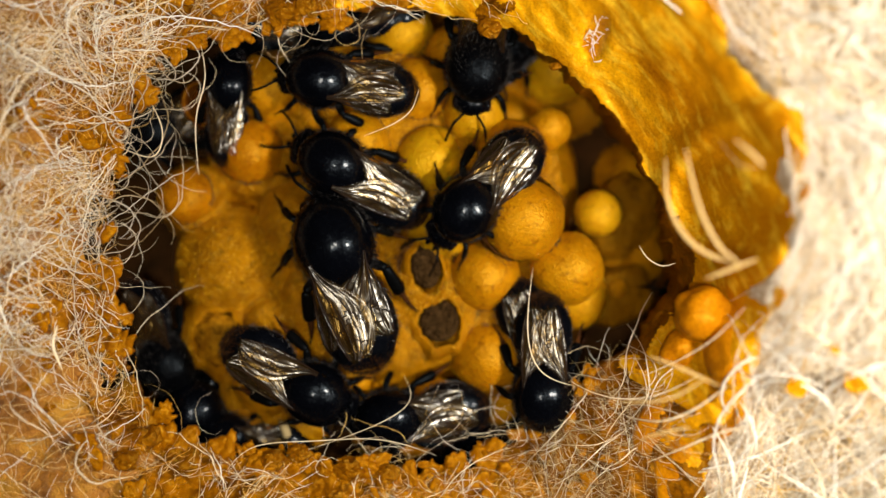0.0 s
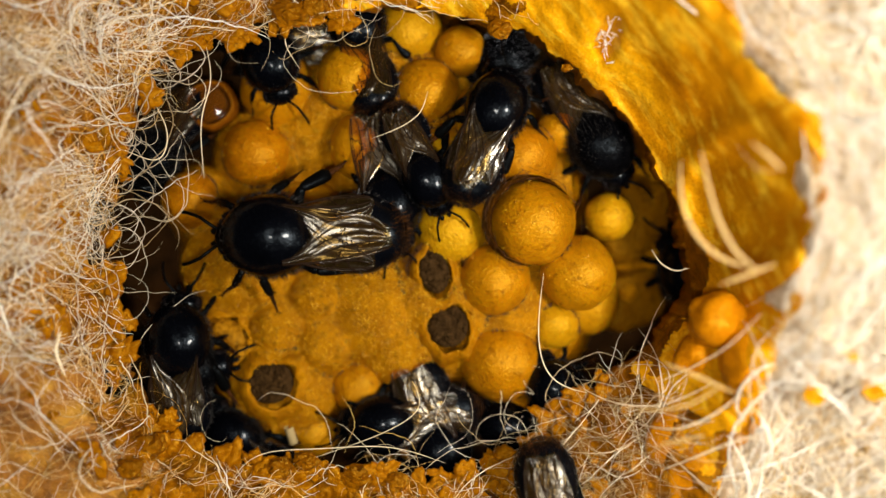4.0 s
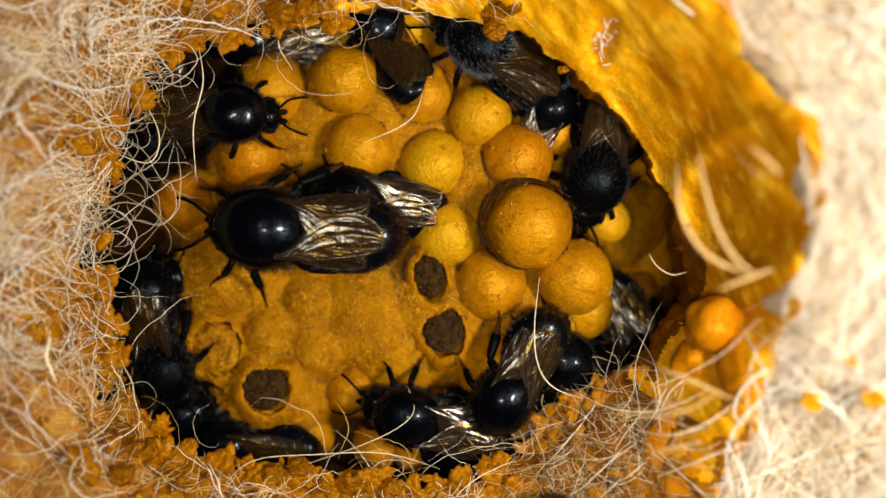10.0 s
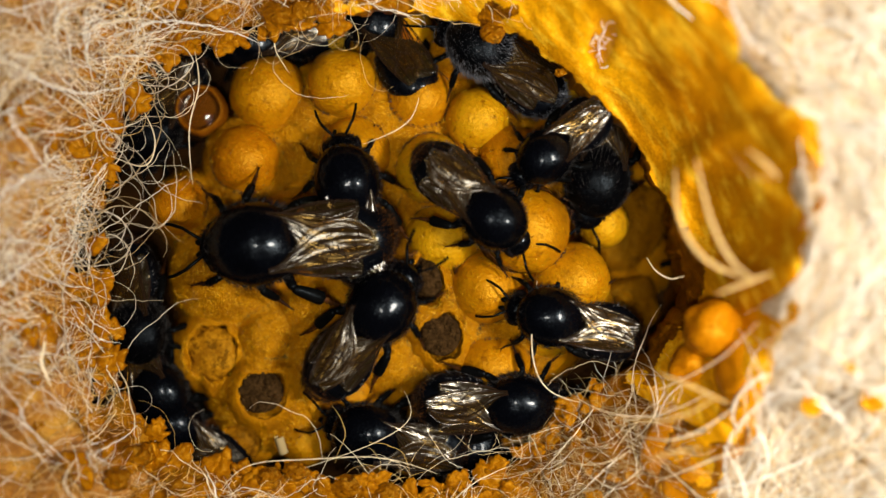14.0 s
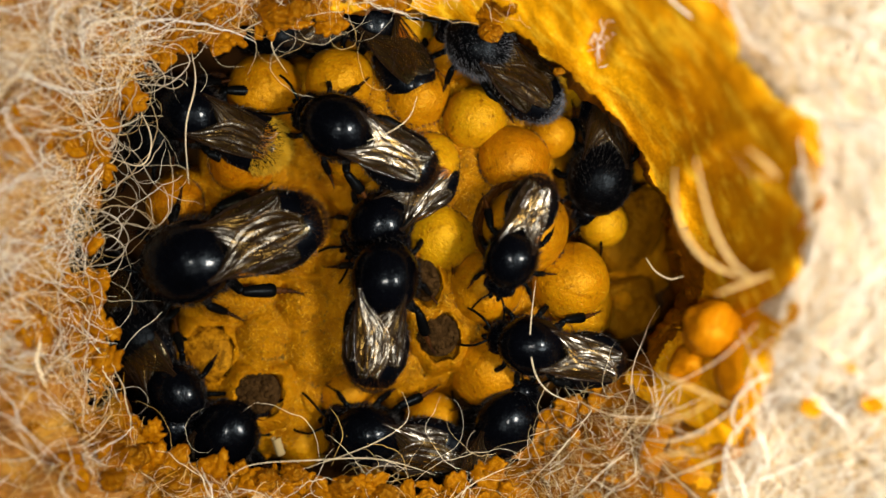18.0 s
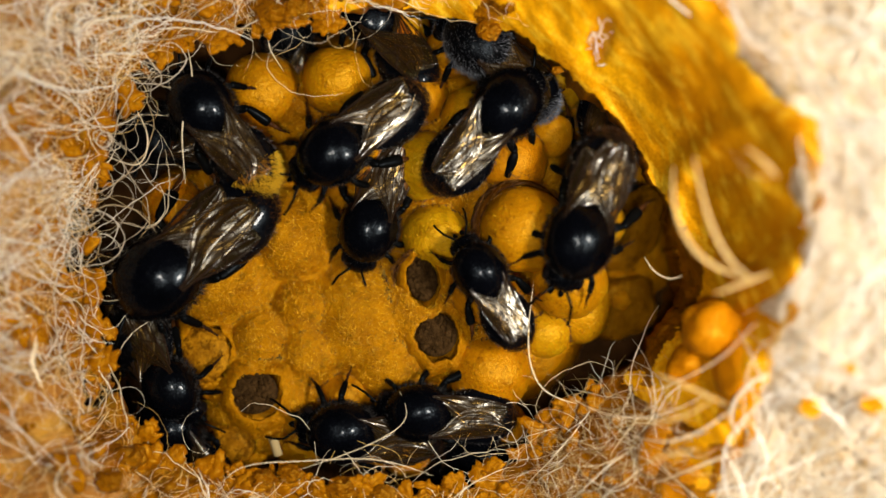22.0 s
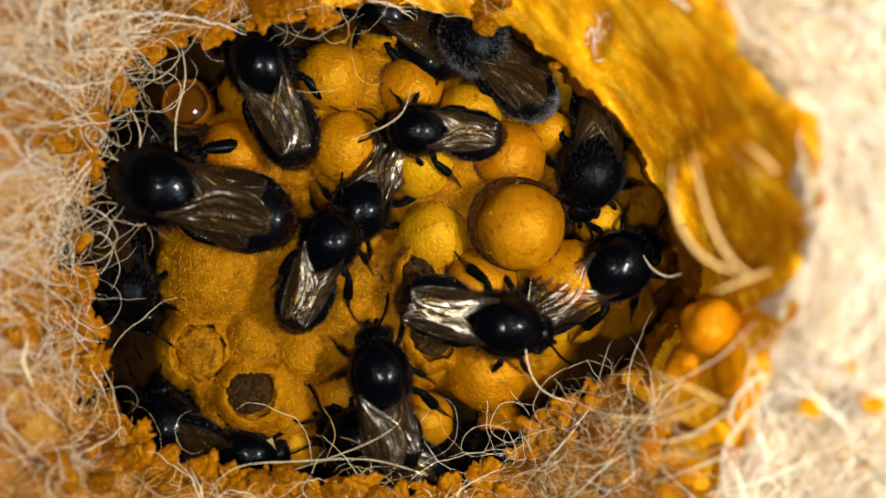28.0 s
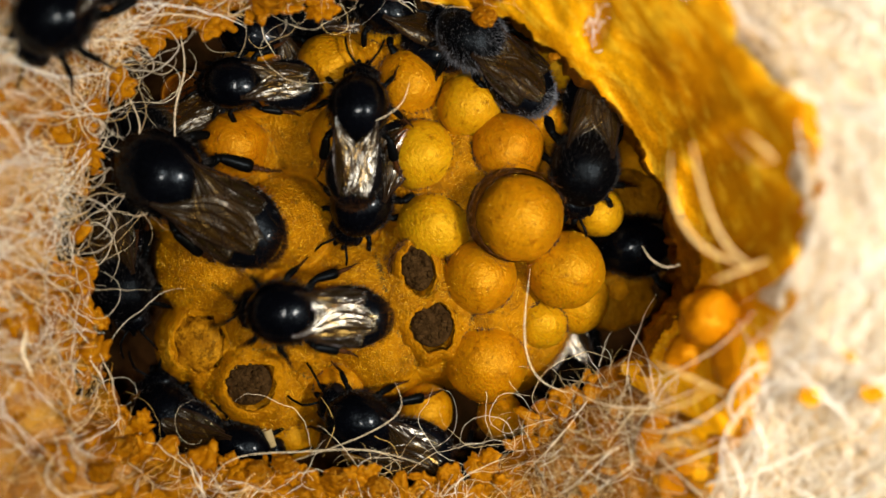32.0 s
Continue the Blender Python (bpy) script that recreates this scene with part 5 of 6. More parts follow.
def motions():
    stroll(bees['queen'], [
        (0, -12.1, -0.3, 2.7, 106), (0.5, -14.1, -0.2, 3.1, 116), (1, -16.6, 0.5, 3.6, 126), (1.5, -18.4, 1.8, 3.5, 134),
        (2, -20.2, 2.9, 3.4, 144), (3, -21.2, 2.8, 3.3, 166), (3.5, -20.8, 0.7, 3.5, 183), (5.5, -17.1, 3.0, 3.6, 168),
        (6, -17.6, 3.4, 3.6, 165), (7, -18.4, 3.1, 3.6, 168), (8, -18.5, 3.1, 3.6, 167), (9, -18.4, 2.8, 3.7, 168),
        (10, -19.7, 2.1, 3.5, 177), (11, -20.2, 1.9, 3.4, 175), (12, -20.4, 1.5, 3.5, 176), (13, -19.4, 0.9, 3.6, 177),
        (14, -20.2, 0.8, 3.6, 184), (14.5, -21.1, 0.5, 3.4, 189), (16.5, -22.4, 0.7, 3.4, 202), (17, -23.7, -0.1, 3.3, 206),
        (18, -26.8, -1.1, 3.0, 200), (19, -30.0, -1.2, 1.7, 202), (20, -29.9, -0.5, 2.0, 203), (21, -30.6, -4.0, 0.7, 218),
        (22, -29.8, -2.7, 1.6, 218), (23, -29.6, 1.2, 2.2, 183), (24, -27.8, 4.0, 2.5, 143), (25, -28.2, 4.1, 2.4, 148),
        (25.5, -27.8, 4.1, 2.4, 150), (27.5, -28.6, 6.0, 2.2, 157), (28, -29.4, 6.6, 1.5, 163), (29, -30.5, 7.2, 0.9, 174),
        (30, -31.2, 7.1, 0.5, 178), (31, -32.0, 5.9, 0.2, 180), (32, -28.9, 6.8, 1.7, 146)])
    stroll(bees['wanderer'], [
        (0, -12.2, 8.5, 2.8, 150), (0.5, -11.2, 6.7, 2.5, 210), (0.75, -10.0, 5.0, 1.6, 254), (1, -8.8, 3.4, 0.5, 298),
        (2, -8.2, 3.6, 0.5, 320), (3, -7.9, 4.4, 1.1, 345), (3.5, -6.0, 3.5, 1.5, 315), (4.5, -8.8, 5.4, -1.5, 250),
        (5, -9.8, 5.6, -1.3, 212), (5.5, -10.8, 5.8, -0.8, 175), (6, -11.0, 5.9, -0.8, 170), (8, -11.2, 5.9, -0.7, 170),
        (12, -11.1, 5.7, -0.8, 168), (13, -11.0, 5.9, 0.3, 140), (14, -10.5, 7.6, 2.6, 100), (14.5, -11.0, 7.9, 2.8, 125),
        (16.5, -5.7, 10.9, 3.2, 182), (17, -10.2, 12.4, 3.2, 170), (18, -11.2, 13.3, 3.3, 153), (19, -10.8, 14.2, 3.5, 150),
        (20, -11.2, 13.0, 3.3, 160), (21, -12.0, 13.3, 3.3, 174), (22, -11.4, 10.6, 2.9, 215), (22.5, -9.5, 6.9, 2.4, 268),
        (23, -8.2, 4.0, 0.6, 288), (23.5, -5.0, 0.3, 2.4, 295), (24, -5.9, -4.3, 2.9, 268), (25, -7.9, -5.9, 2.8, 270),
        (25.5, -2.3, -7.7, 3.0, 315), (27.5, 0.1, -5.8, 3.4, 340), (28, 7.2, -8.0, 3.3, 345), (28.5, 9.4, -9.5, 2.9, 335),
        (29, 12.8, -10.9, 1.6, 330), (29.5, 14.4, -12.6, -4.6, 310), (30, 15.0, -14.6, -7.5, 300), (31, 15.8, -17.1, -9.6, 285),
        (32, 16.1, -17.2, -9.7, 280)], lean_most=0.3)
    stroll(bees['climber'], [
        (0, -13.7, 17.9, 2.9, 172), (0.5, -11.8, 19.8, 2.8, 160), (1, -13.3, 24.0, -2.9, 150), (2, -26.2, 19.8, -4.9, 200),
        (3, -30.3, 15.9, -5.5, 250), (3.5, -21.1, 20.5, -1.3, 290), (5.5, -19.7, 19.4, 1.2, 265), (6, -23.8, 15.0, 1.9, 265),
        (7, -27.9, 19.1, -3.3, 240), (8, -32.0, 13.1, -3.6, 260), (9, -31.4, 11.7, -2.6, 320), (10, -23.2, 14.5, 2.2, 360),
        (11, -21.5, 14.8, 2.2, 355), (11.5, -15.5, 16.0, 2.8, 345), (12, -9.1, 13.2, 3.3, 343), (12.5, -7.2, 11.1, 3.2, 332),
        (13, -1.4, 6.7, 3.2, 323), (13.5, -1.6, 5.3, 3.3, 312), (14, 5.2, 3.6, 5.9, 318), (14.5, 2.9, 5.0, 4.6, 305),
        (15.5, -1.5, 3.8, 2.1, 265), (16.5, -6.1, 2.6, 0.2, 225), (17, -5.8, 3.4, 0.6, 222), (18, -6.9, 3.1, -0.0, 220),
        (19, -8.3, 3.0, -1.1, 232), (20, -9.1, 2.2, -0.8, 250), (21, -8.6, 2.4, -1.1, 252), (22, -7.9, 2.5, -0.9, 252),
        (23, -8.0, 2.8, -1.7, 250), (25.5, -8.5, 3.5, -1.0, 240), (27.5, -8.5, 4.1, -0.7, 240), (29, -8.1, 4.5, -1.0, 240),
        (31, -8.1, 4.2, -1.2, 240), (32, -8.1, 4.0, -1.3, 240)])
    stroll(bees['small_worker'], [
        (0, -24.4, 17.8, -0.4, 88), (0.5, -22.6, 14.9, 2.2, 60), (1, -15.0, 15.4, 2.8, 30), (1.5, -9.0, 20.7, 2.7, 50),
        (2, -5.0, 13.6, 3.3, 48), (2.5, -4.5, 11.3, 3.1, -10), (3, -1.9, 9.7, 3.1, -27), (3.5, -2.9, 7.9, 3.1, -64),
        (5.5, -1.7, 6.3, 3.3, -57), (6, -2.4, 5.7, 3.2, -40), (7, -5.1, 5.8, 2.8, -40), (7.5, -1.4, 7.8, 3.2, 1),
        (8, 2.3, 9.7, 3.7, 42), (9, 8.4, 14.2, 3.2, 48), (10, 11.6, 15.7, -1.0, 60), (10.5, 10.4, 13.5, 2.3, 0),
        (11, 9.4, 11.6, 3.7, -60), (12, 7.3, 9.3, 4.5, -122), (13, 6.7, 8.3, 5.1, -125), (14, 10.6, 10.1, 4.0, -140),
        (14.5, 13.7, 9.3, 2.0, -155), (16.5, 9.8, 2.3, 7.1, -120), (17, 9.2, 2.6, 7.0, -113), (18, 7.2, -0.7, 6.5, -112),
        (19, 6.4, -0.1, 6.2, -134), (20, 7.6, -5.6, 4.1, -118), (20.5, 6.5, -4.5, 4.4, -168), (21, 5.5, -3.3, 4.9, -218),
        (22, 4.2, -2.1, 5.0, -240), (23, 3.5, -2.1, 4.8, -222), (24, 3.0, 6.4, 4.6, -268), (25, 4.5, 12.9, 3.9, -263),
        (25.5, 7.5, 13.2, 3.8, -302), (26.5, 4.5, 15.3, 3.4, -245), (27.5, -0.1, 14.1, 3.4, -187), (28, -2.0, 12.6, 3.2, -185),
        (28.5, -7.0, 14.0, 3.6, -175), (29, -11.7, 11.3, 3.0, -172), (30, -14.3, 13.4, 2.8, -213), (31, -21.2, 16.9, 1.8, -178),
        (32, -21.5, 16.6, 1.8, -180)])
    stroll(bees['left_forager'], [
        (0, -29.3, -20.1, -4.5, 60), (2, -28.7, -16.4, -1.1, 80), (3, -24.4, -16.8, 1.3, 85), (3.5, -27.2, -13.0, 1.5, 78),
        (5.5, -33.4, -7.7, -2.0, 152), (6, -30.5, -2.6, 1.0, 110), (7, -34.4, -5.5, -3.0, 178), (7.5, -33.0, -4.3, -1.6, 130),
        (8, -31.7, -3.2, -0.5, 82), (9, -31.9, -3.2, -0.8, 80), (10, -34.5, -5.1, -3.1, 30), (10.5, -31.3, -6.0, 0.0, -9),
        (11, -28.5, -6.7, 2.2, -48), (12, -24.7, -12.4, 1.9, -38), (13, -11.6, -17.3, 0.7, -36), (13.5, -10.0, -12.1, 2.7, 10),
        (14, -6.8, -6.0, 2.9, 52), (14.5, -7.7, -3.1, 2.7, 85), (16.5, 0.9, -5.9, 3.5, 12), (17, -2.4, -6.7, 3.0, 20),
        (17.5, -4.8, -5.7, 2.9, 55), (18, -6.2, -3.0, 2.8, 82), (18.5, -7.0, 0.4, 1.5, 85), (19, -4.4, 3.2, 2.2, 58),
        (19.5, -2.8, 3.2, 2.9, 40), (20, 4.1, 9.3, 4.2, 22), (21, 10.9, 13.0, 2.3, 25), (21.5, 14.1, 9.3, 3.4, -40),
        (22, 14.1, 1.2, 6.5, -110), (23, 8.5, 0.8, 7.1, -180), (23.5, 12.1, -1.5, 6.3, -155), (24, 10.2, -9.9, 2.7, -124),
        (25, 11.2, -13.9, 0.7, -110), (25.5, 11.2, -14.6, 0.3, -106), (26.5, 13.5, -9.5, 2.0, -40), (27.5, 17.0, -3.5, 3.0, 2),
        (28, 19.2, -1.8, 0.5, 30), (29, 21.9, -0.1, -5.8, 100), (30, 22.4, -0.1, -6.7, 150), (32, 22.6, -0.6, -7.4, 178)])
    stroll(bees['cell_tender'], [
        (0, 2.5, 3.4, 4.5, 226), (0.5, 4.9, -0.9, 5.7, 250), (1, 2.2, -6.3, 3.6, 212), (1.5, -3.4, -10.6, 2.9, 175),
        (2, -5.1, -6.4, 2.9, 138), (2.5, -1.9, 2.6, 2.9, 75), (3, 6.6, 7.4, 5.5, 46), (3.5, 2.7, 13.9, 3.6, 97),
        (4.2, 6.1, 14.3, 3.6, 50), (4.9, 9.9, 12.0, 3.4, 0), (5.5, 10.9, 8.9, 4.4, -38), (6, 5.3, -1.0, 5.7, -90),
        (6.5, 5.1, -5.3, 4.0, -98), (7, 6.4, -12.0, 2.6, -122), (8, 4.8, -16.2, 1.6, -114), (9, 5.3, -16.0, 1.7, -124),
        (10, 6.0, -15.9, 1.9, -120), (10.5, 0.6, -15.5, 1.5, -160), (11, -2.0, -14.0, 2.1, -180), (12, -9.3, -18.4, -0.1, -155),
        (13, -8.3, -20.2, -2.0, -188), (13.5, -8.4, -19.7, -0.7, -194), (20, -8.1, -19.5, -0.6, -194), (21, -10.2, -19.2, -0.4, -188),
        (22, -11.1, -19.1, -0.4, -188), (23, -12.6, -19.7, -0.5, -180), (24, -16.4, -24.6, -4.8, -195), (25, -13.9, -26.0, -5.1, -210),
        (27.5, -9.6, -22.4, -3.6, -210), (28.5, -7.9, -18.6, -0.0, -210), (29, -8.1, -17.5, 0.6, -210), (32, -8.0, -18.9, -0.1, -210)], lean_most=0.25)
    stroll(bees['right_sitter'], [
        (0, 3.7, 19.3, 1.7, 262), (1, 6.1, 18.6, 0.2, 300), (2, 10.4, 15.2, 1.0, 358), (3, 13.9, 13.8, -0.8, 340),
        (3.5, 15.4, 12.2, -1.4, 315), (5.5, 18.0, 9.7, -2.7, 285), (6, 16.7, 8.2, -1.4, 265), (7, 15.9, 7.7, 0.3, 258),
        (19, 17.2, 8.1, -2.1, 258), (28, 16.4, 8.3, -0.6, 258), (32, 15.7, 7.7, 0.4, 258)])
    stroll(bees['top_hanger'], [
        (0, -12.0, 23.8, -2.0, 200), (1, -11.2, 23.2, -2.0, 170), (2, -7.1, 22.0, -2.0, 110), (3, -12.2, 23.9, -2.0, 100),
        (5.5, -7.4, 24.3, -2.0, 112), (9, -7.9, 24.4, -2.0, 118), (13, -7.7, 25.0, -2.0, 122), (20, -7.9, 25.1, -2.0, 125),
        (28, -5.8, 25.7, -2.0, 138), (30, -5.6, 25.4, -2.0, 140), (31, -7.5, 24.2, -2.0, 118), (31.5, -5.0, 23.6, -2.0, 130),
        (32, -5.6, 24.8, -2.0, 145)], lean_most=0.34)
    stroll(bees['grey_worker'], [
        (0, 8.0, 23.5, -4.0, 250), (2, 6.9, 22.0, -4.0, 200), (5.5, 6.0, 20.8, -4.0, 190), (6, 7.3, 21.5, -4.0, 230),
        (7, 4.8, 21.8, -4.0, 200), (8, 3.0, 22.2, 0.5, 150), (10, 3.1, 22.1, 1.0, 150), (20, 3.5, 22.1, 1.0, 140),
        (28, 3.4, 21.9, 1.0, 140), (32, 3.3, 21.4, 1.0, 140)], lean_most=0.2)
    stroll(bees['edge_worker'], [
        (0, 11.6, -14.4, -0.1, 292), (1, 10.4, -16.8, -1.5, 275), (1.5, 11.5, -15.7, -1.5, 238), (2, 12.9, -14.6, -1.6, 200),
        (2.5, 12.3, -15.5, -1.6, 162), (3, 11.8, -16.5, -1.7, 125), (5.5, 11.9, -16.0, -1.6, 130), (6, 11.3, -16.3, -1.6, 150),
        (7, 13.0, -14.0, -1.5, 140), (8, 13.9, -12.0, -0.5, 130), (9, 13.3, -12.6, -0.2, 130), (10, 13.0, -12.5, 0.2, 125),
        (11, 12.8, -12.8, 0.2, 125), (12, 12.1, -11.6, 1.4, 125), (13, 12.1, -10.2, 2.2, 122), (14, 11.2, -7.0, 3.6, 165),
        (14.5, 9.6, -7.0, 3.6, 163), (16.5, 8.2, -9.9, 2.8, 178), (17, 8.2, -9.6, 2.9, 175), (18, 9.6, -10.1, 2.8, 165),
        (19, 10.9, -10.0, 2.6, 168), (20, 9.0, -14.2, 1.9, 195), (21, 2.0, -17.5, 0.9, 176), (22, -2.4, -17.4, 0.3, 175),
        (23, -4.8, -16.5, 1.1, 178), (24, -10.6, -16.9, 1.0, 152), (25, -16.1, -15.1, 2.4, 122), (25.5, -17.9, -12.7, 2.4, 132),
        (27.5, -13.6, -6.2, 2.7, 80), (28, -11.4, 0.9, 2.1, 65), (28.5, -11.5, -0.0, 2.6, 70), (29, -11.5, 0.8, 2.2, 75),
        (29.5, -12.0, 2.3, 2.0, 60), (30, -9.1, 4.0, 1.0, 42), (31, -5.3, 10.6, 3.2, 62), (32, -8.1, 13.9, 3.5, 86)])
    stroll(bees['right_digger'], [
        (0, 31.8, -4.9, -6.0, 200), (3, 30.3, -4.5, -6.0, 190), (3.5, 29.6, -3.8, -6.0, 150), (4.5, 24.4, -2.9, -3.7, 86),
        (5.5, 19.1, -2.0, 0.4, 22), (6, 21.1, -2.1, -1.7, -10), (7, 22.7, -3.0, -3.1, -15), (8, 21.2, -5.4, -1.7, -75),
        (9, 18.9, -9.6, -2.8, -120), (10, 23.3, -13.1, -6.0, -60), (11, 26.5, -10.5, -6.9, 0), (12, 29.5, -7.7, -7.0, 60),
        (19, 31.0, 8.3, -7.0, 110), (32, 31.3, 6.8, -7.0, 110)], lean_most=0.34)
    stroll(bees['bottom_forager'], [
        (0, -14.8, -16.7, 1.7, 328), (1, -16.9, -17.4, 1.8, 310), (2, -13.1, -16.3, 1.7, 345), (2.5, -7.5, -12.9, 2.7, 370),
        (3, -4.4, -10.7, 2.9, 362), (3.5, -0.4, -19.2, -0.4, 335), (4.2, -2.5, -23.5, -3.2, 270), (5.5, -15.4, -22.1, -2.6, 200),
        (6, -14.1, -21.7, -2.5, 196), (7, -15.9, -22.7, -2.8, 190), (8, -20.0, -22.7, -2.8, 180), (9, -22.5, -22.4, -3.0, 180),
        (10, -25.1, -21.8, -3.6, 175), (11, -27.7, -21.3, -4.5, 160), (12, -29.9, -21.2, -5.0, 150), (14, -31.2, -19.5, -4.6, 140),
        (19, -30.1, -19.6, -4.4, 145), (24, -30.0, -19.5, -4.4, 110), (32, -29.7, -19.5, -4.8, 110)], lean_most=0.34)
    stroll(bees['left_lurker'], [
        (0, -31.8, -14.1, -3.5, 300), (1, -30.1, -15.7, -2.4, 320), (2, -28.6, -13.9, -0.5, 335), (3, -30.0, -12.6, -0.9, 380),
        (5.5, -28.2, -16.5, -0.8, 320), (7, -30.8, -16.6, -2.2, 300), (8, -30.0, -15.9, -1.5, 330), (9, -30.3, -13.9, -0.6, 320),
        (10, -30.9, -13.2, -0.7, 290), (13, -33.7, -9.2, -2.3, 280), (16.5, -33.2, -9.0, -1.9, 300), (20, -33.2, -9.6, -1.9, 305),
        (22, -33.0, -9.7, -1.7, 290), (24, -34.8, -5.5, -3.2, 280), (25.5, -34.6, -5.0, -3.2, 300), (27.5, -32.9, -3.6, -1.6, 290),
        (29, -33.8, -6.3, -2.4, 300), (30, -30.9, -4.4, 0.5, 330), (31, -33.6, -8.2, -2.2, 290), (32, -34.3, -5.2, -3.0, 280)], lean_most=0.34)
    stroll(bees['left_keeper'], [
        (0, -25.4, -22.7, -4.2, 170), (3, -24.6, -21.3, -3.2, 160), (5, -23.9, -21.4, -3.0, 95), (7, -23.4, -21.8, -3.1, 30),
        (9, -30.0, -20.8, -4.9, 20), (12, -29.6, -15.1, -1.9, -50), (14, -31.6, -15.5, -3.0, -60), (16.5, -28.5, -15.1, -0.1, -50),
        (18, -28.7, -15.2, -0.4, -50), (20, -28.3, -14.1, 0.6, -40), (22, -28.9, -14.5, 0.0, -60), (24, -21.2, -21.8, -2.6, 10),
        (25, -19.3, -22.5, -2.7, 0), (28, -20.8, -21.8, -2.6, -10), (32, -21.2, -22.1, -2.6, -20)], lean_most=0.34)
    stroll(bees['yellow_tail'], [
        (0, -22.9, 25.7, -5.5, 180), (5.5, -23.8, 24.6, -5.4, 180), (14.5, -22.2, 24.1, -4.8, 190), (15.5, -25.5, 21.2, -2.3, 160),
        (16.5, -25.9, 16.0, 1.8, 152), (17, -26.9, 15.6, 1.0, 156), (18, -27.7, 15.1, 0.6, 156), (19, -27.7, 15.2, 0.6, 150),
        (20, -27.8, 16.1, -0.1, 138), (21, -25.4, 15.0, 2.8, 138), (22, -25.4, 15.4, 2.6, 128), (22.5, -22.2, 15.8, 4.3, 62),
        (23, -17.1, 14.8, 4.6, 8), (23.5, -12.8, 16.5, 5.5, 30), (24, -10.5, 18.4, 5.1, 42), (24.5, -8.4, 17.4, 5.4, 25),
        (25, -1.9, 15.7, 5.1, 5), (25.5, 1.4, 13.8, 5.8, 8), (26.3, 5.8, 17.7, 0.3, 40), (27, 10.6, 22.5, -6.8, 60),
        (32, 13.4, 24.9, -7.8, 80)])
    stroll(bees['brood_worker'], [
        (0, -6.1, -19.9, -0.7, 185), (1, -5.0, -19.6, -0.5, 190), (2, 0.0, -20.0, -1.5, 180), (3, -6.3, -17.6, 0.7, 172),
        (3.5, -10.3, -19.7, -1.9, 190), (5.5, 4.3, -20.5, -2.5, 150), (6, 3.4, -20.8, -2.4, 140), (7, -3.5, -19.2, -0.5, 160),
        (8, -9.0, -18.5, 0.1, 170), (9, -6.4, -16.9, 1.1, 168), (10, -4.5, -17.8, 0.4, 165), (11, -0.0, -22.0, -3.5, 180),
        (12, 0.1, -22.3, -3.5, 180), (12.33, 1.6, -20.2, -1.5, 122), (12.67, 3.0, -18.4, 0.3, 63), (13, 4.5, -16.6, 1.6, 5),
        (14, 7.9, -15.9, 1.5, 0), (14.5, 8.2, -15.9, 1.5, -5), (16.5, 5.2, -15.8, 1.9, 60), (17, 6.6, -18.7, -1.3, 20),
        (18.5, 7.1, -18.3, 0.1, 94), (20, 7.6, -18.2, 0.0, 168), (21, 6.4, -22.7, -5.2, 190), (23, 1.3, -24.6, -5.0, 190),
        (25.5, -2.0, -21.8, -3.0, 160), (27.5, -2.4, -20.5, -1.4, 143), (28, -6.0, -13.2, 2.6, 100), (28.5, -1.0, -7.1, 3.2, 82),
        (29, -5.4, -1.1, 2.6, 108), (29.5, -4.8, -0.7, 2.7, 118), (30, -11.3, -6.0, 2.8, 172), (30.5, -8.1, -5.0, 2.8, 146),
        (31, -8.7, -2.0, 2.3, 131), (31.5, -10.2, -0.8, 2.2, 140), (32, -16.1, -7.7, 2.7, 176)], lean_most=0.25)
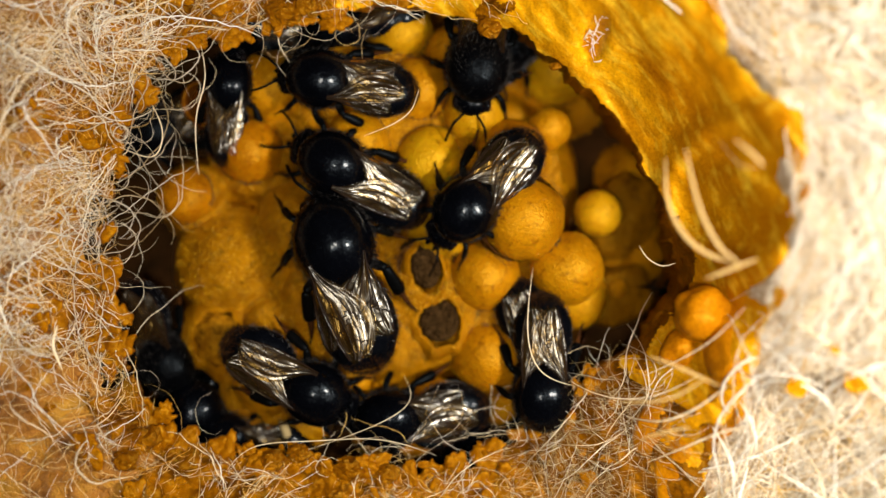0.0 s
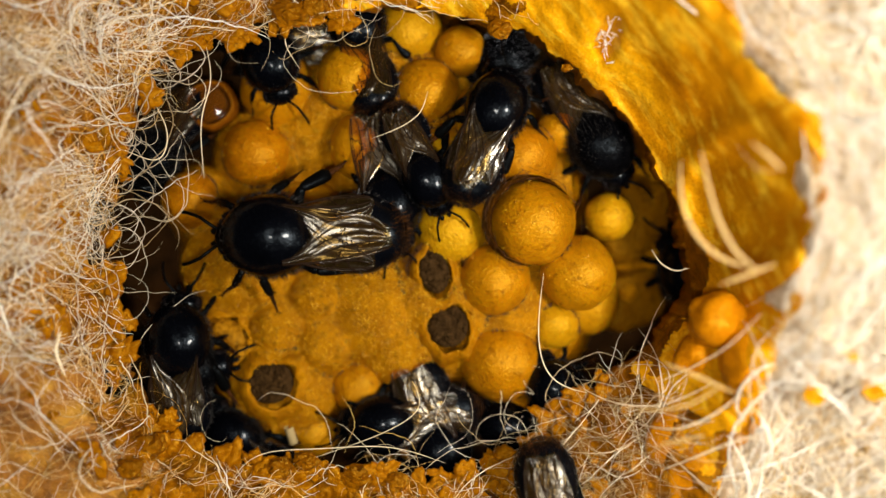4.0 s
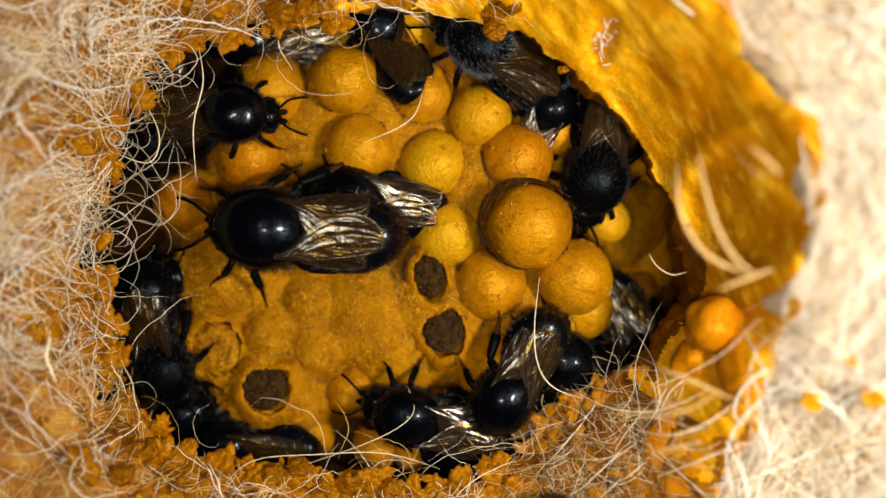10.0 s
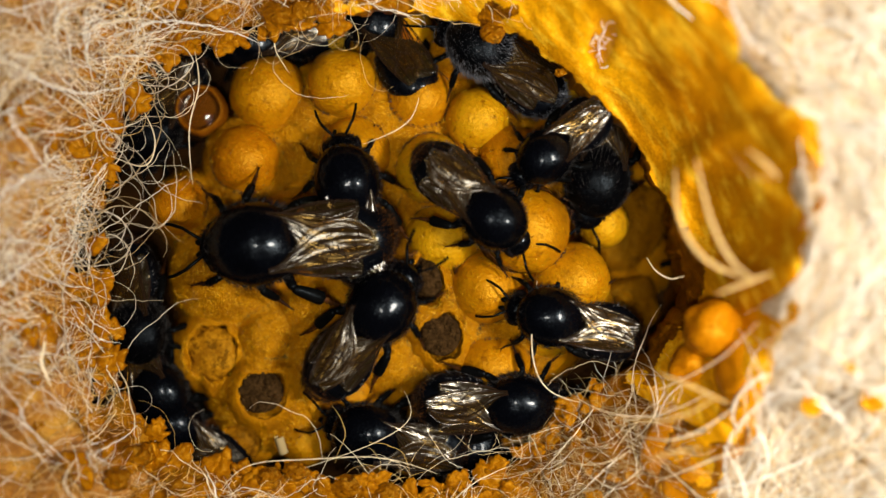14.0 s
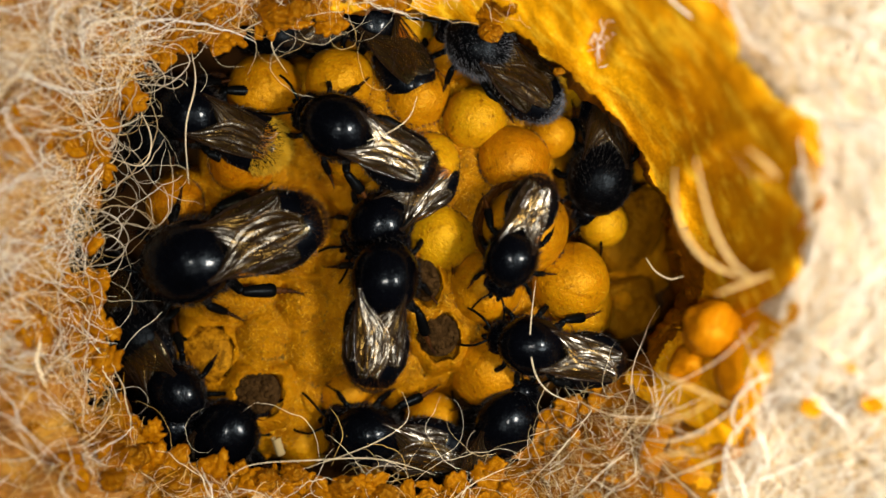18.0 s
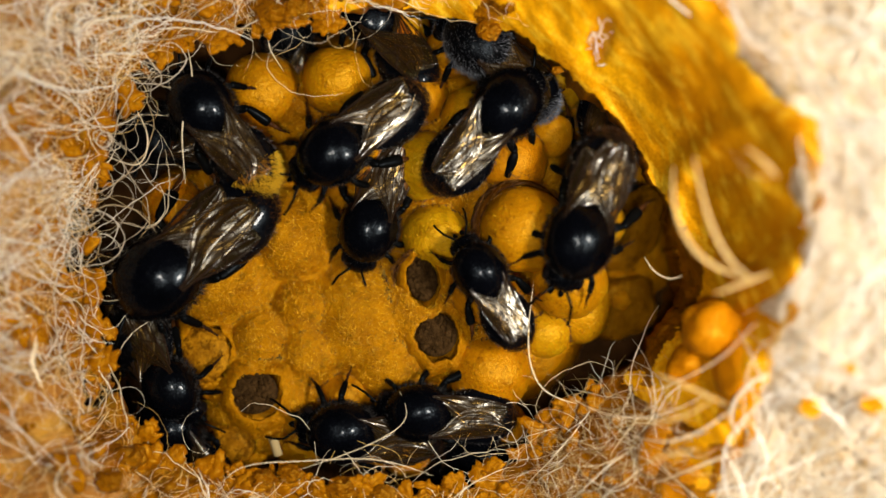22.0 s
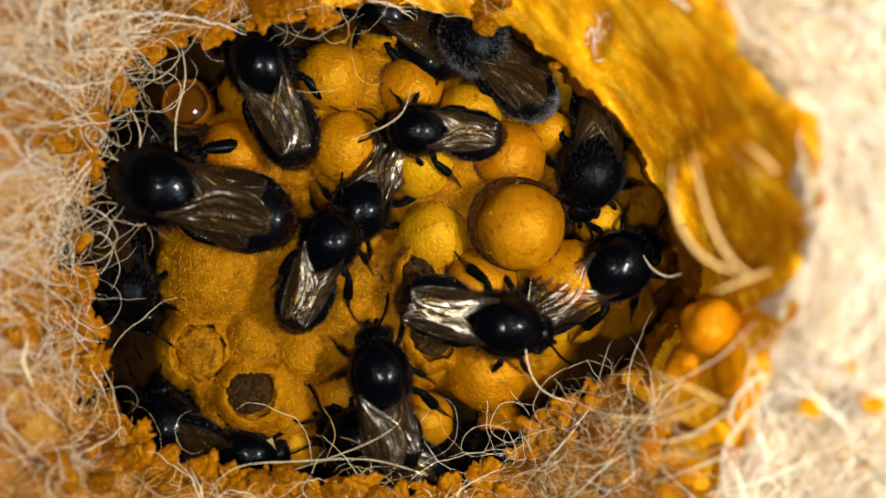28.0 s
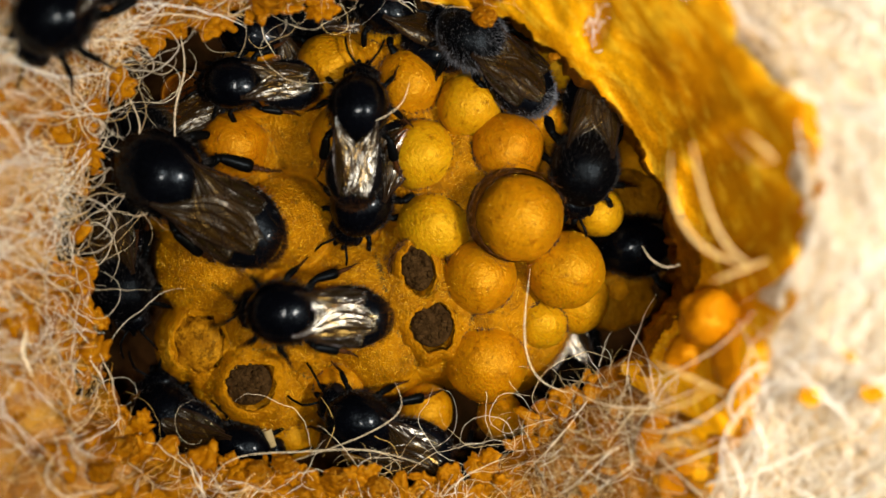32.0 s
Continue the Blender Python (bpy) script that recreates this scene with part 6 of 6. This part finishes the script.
    stroll(bees['sprinter'], [
        (0, -30.7, -28.7, -8.0, 40), (17, -29.1, -26.5, -8.0, 40), (18, -24.0, -20.0, -2.0, 45), (18.5, -19.3, -15.0, 2.3, 58),
        (19, -17.4, -9.9, 2.6, 66), (19.5, -11.9, -5.0, 2.8, 30), (20, -0.8, -8.9, 3.1, 15), (20.5, 1.2, 0.9, 3.9, 70),
        (21, -1.8, 4.6, 3.2, 94), (21.5, -2.0, 9.3, 3.1, 96), (22, 7.0, 15.3, 2.8, 48), (22.5, 4.3, 14.7, 3.6, 110),
        (23, 0.1, 15.0, 3.4, 165), (23.5, -4.7, 12.8, 3.2, 182), (24, -7.3, 9.1, 3.2, 203), (25, -14.6, 11.0, 2.2, 152),
        (25.5, -17.3, 17.5, 2.1, 112), (27.5, -18.8, 17.8, 1.8, 116), (28, -18.8, 19.7, 1.5, 112), (29, -19.7, 23.0, -3.4, 120),
        (32, -20.1, 22.9, -3.9, 130)])
    stroll(bees['wool_walker'], [
        (0, 11.1, -17.3, 2.0, 270), (1, 10.5, -22.5, 5.0, 275), (2, 9.6, -23.9, 8.0, 275), (3, 10.9, -27.9, 8.0, 282),
        (3.5, 10.9, -29.3, 8.0, 280), (5, 11.8, -36.2, 8.0, 280), (32, 13.7, -38.6, 8.0, 280)])
    stroll(bees['rim_walker'], [
        (0, -21.2, 35.2, 12.0, 200), (30, -24.1, 30.1, 12.0, 205), (31, -30.9, 25.0, 12.0, 208), (32, -37.2, 22.0, 12.0, 225)])
    stroll(bees['top_lurker'], [
        (0, -21.0, 23.9, -6.0, 170), (10, -22.3, 23.8, -6.0, 175), (14.5, -14.7, 25.7, -6.0, 190), (20, -21.4, 24.9, -6.0, 180),
        (21.33, -18.9, 25.0, -6.0, 123), (22.67, -16.5, 25.2, -6.0, 67), (24, -14.0, 25.2, -6.0, 10), (26, -17.4, 24.7, -6.0, 80),
        (28, -20.7, 24.3, -6.0, 150), (32, -13.5, 25.3, -6.0, 170)], lean_most=0.34)
    stroll(bees['corner_lurker'], [
        (0, -34.4, 13.1, -5.9, 200), (6, -33.4, 8.8, -1.8, 250), (12, -33.3, 13.6, -3.9, 250), (20, -31.7, 12.4, -3.1, 200),
        (26, -31.7, 12.0, -2.9, 160), (32, -31.8, 11.5, -2.7, 200)], lean_most=0.34)
    stroll(bees['bottom_lurker'], [
        (0, 4.3, -24.7, -4.0, 200), (5, 6.6, -20.9, -4.0, 150), (10, 0.5, -23.2, -4.0, 170), (12, 2.0, -22.8, -4.0, 120),
        (14, 3.4, -22.3, -4.0, 70), (16, 4.8, -22.0, -4.0, 20), (17.33, 4.4, -22.6, -4.0, 73), (18.67, 4.1, -23.2, -4.0, 127),
        (20, 3.7, -23.8, -4.0, 180), (26, 7.8, -22.7, -4.0, 160), (31, 5.0, -24.7, -4.0, 170), (32, 4.3, -26.0, -4.0, 180)], lean_most=0.34)


motions()
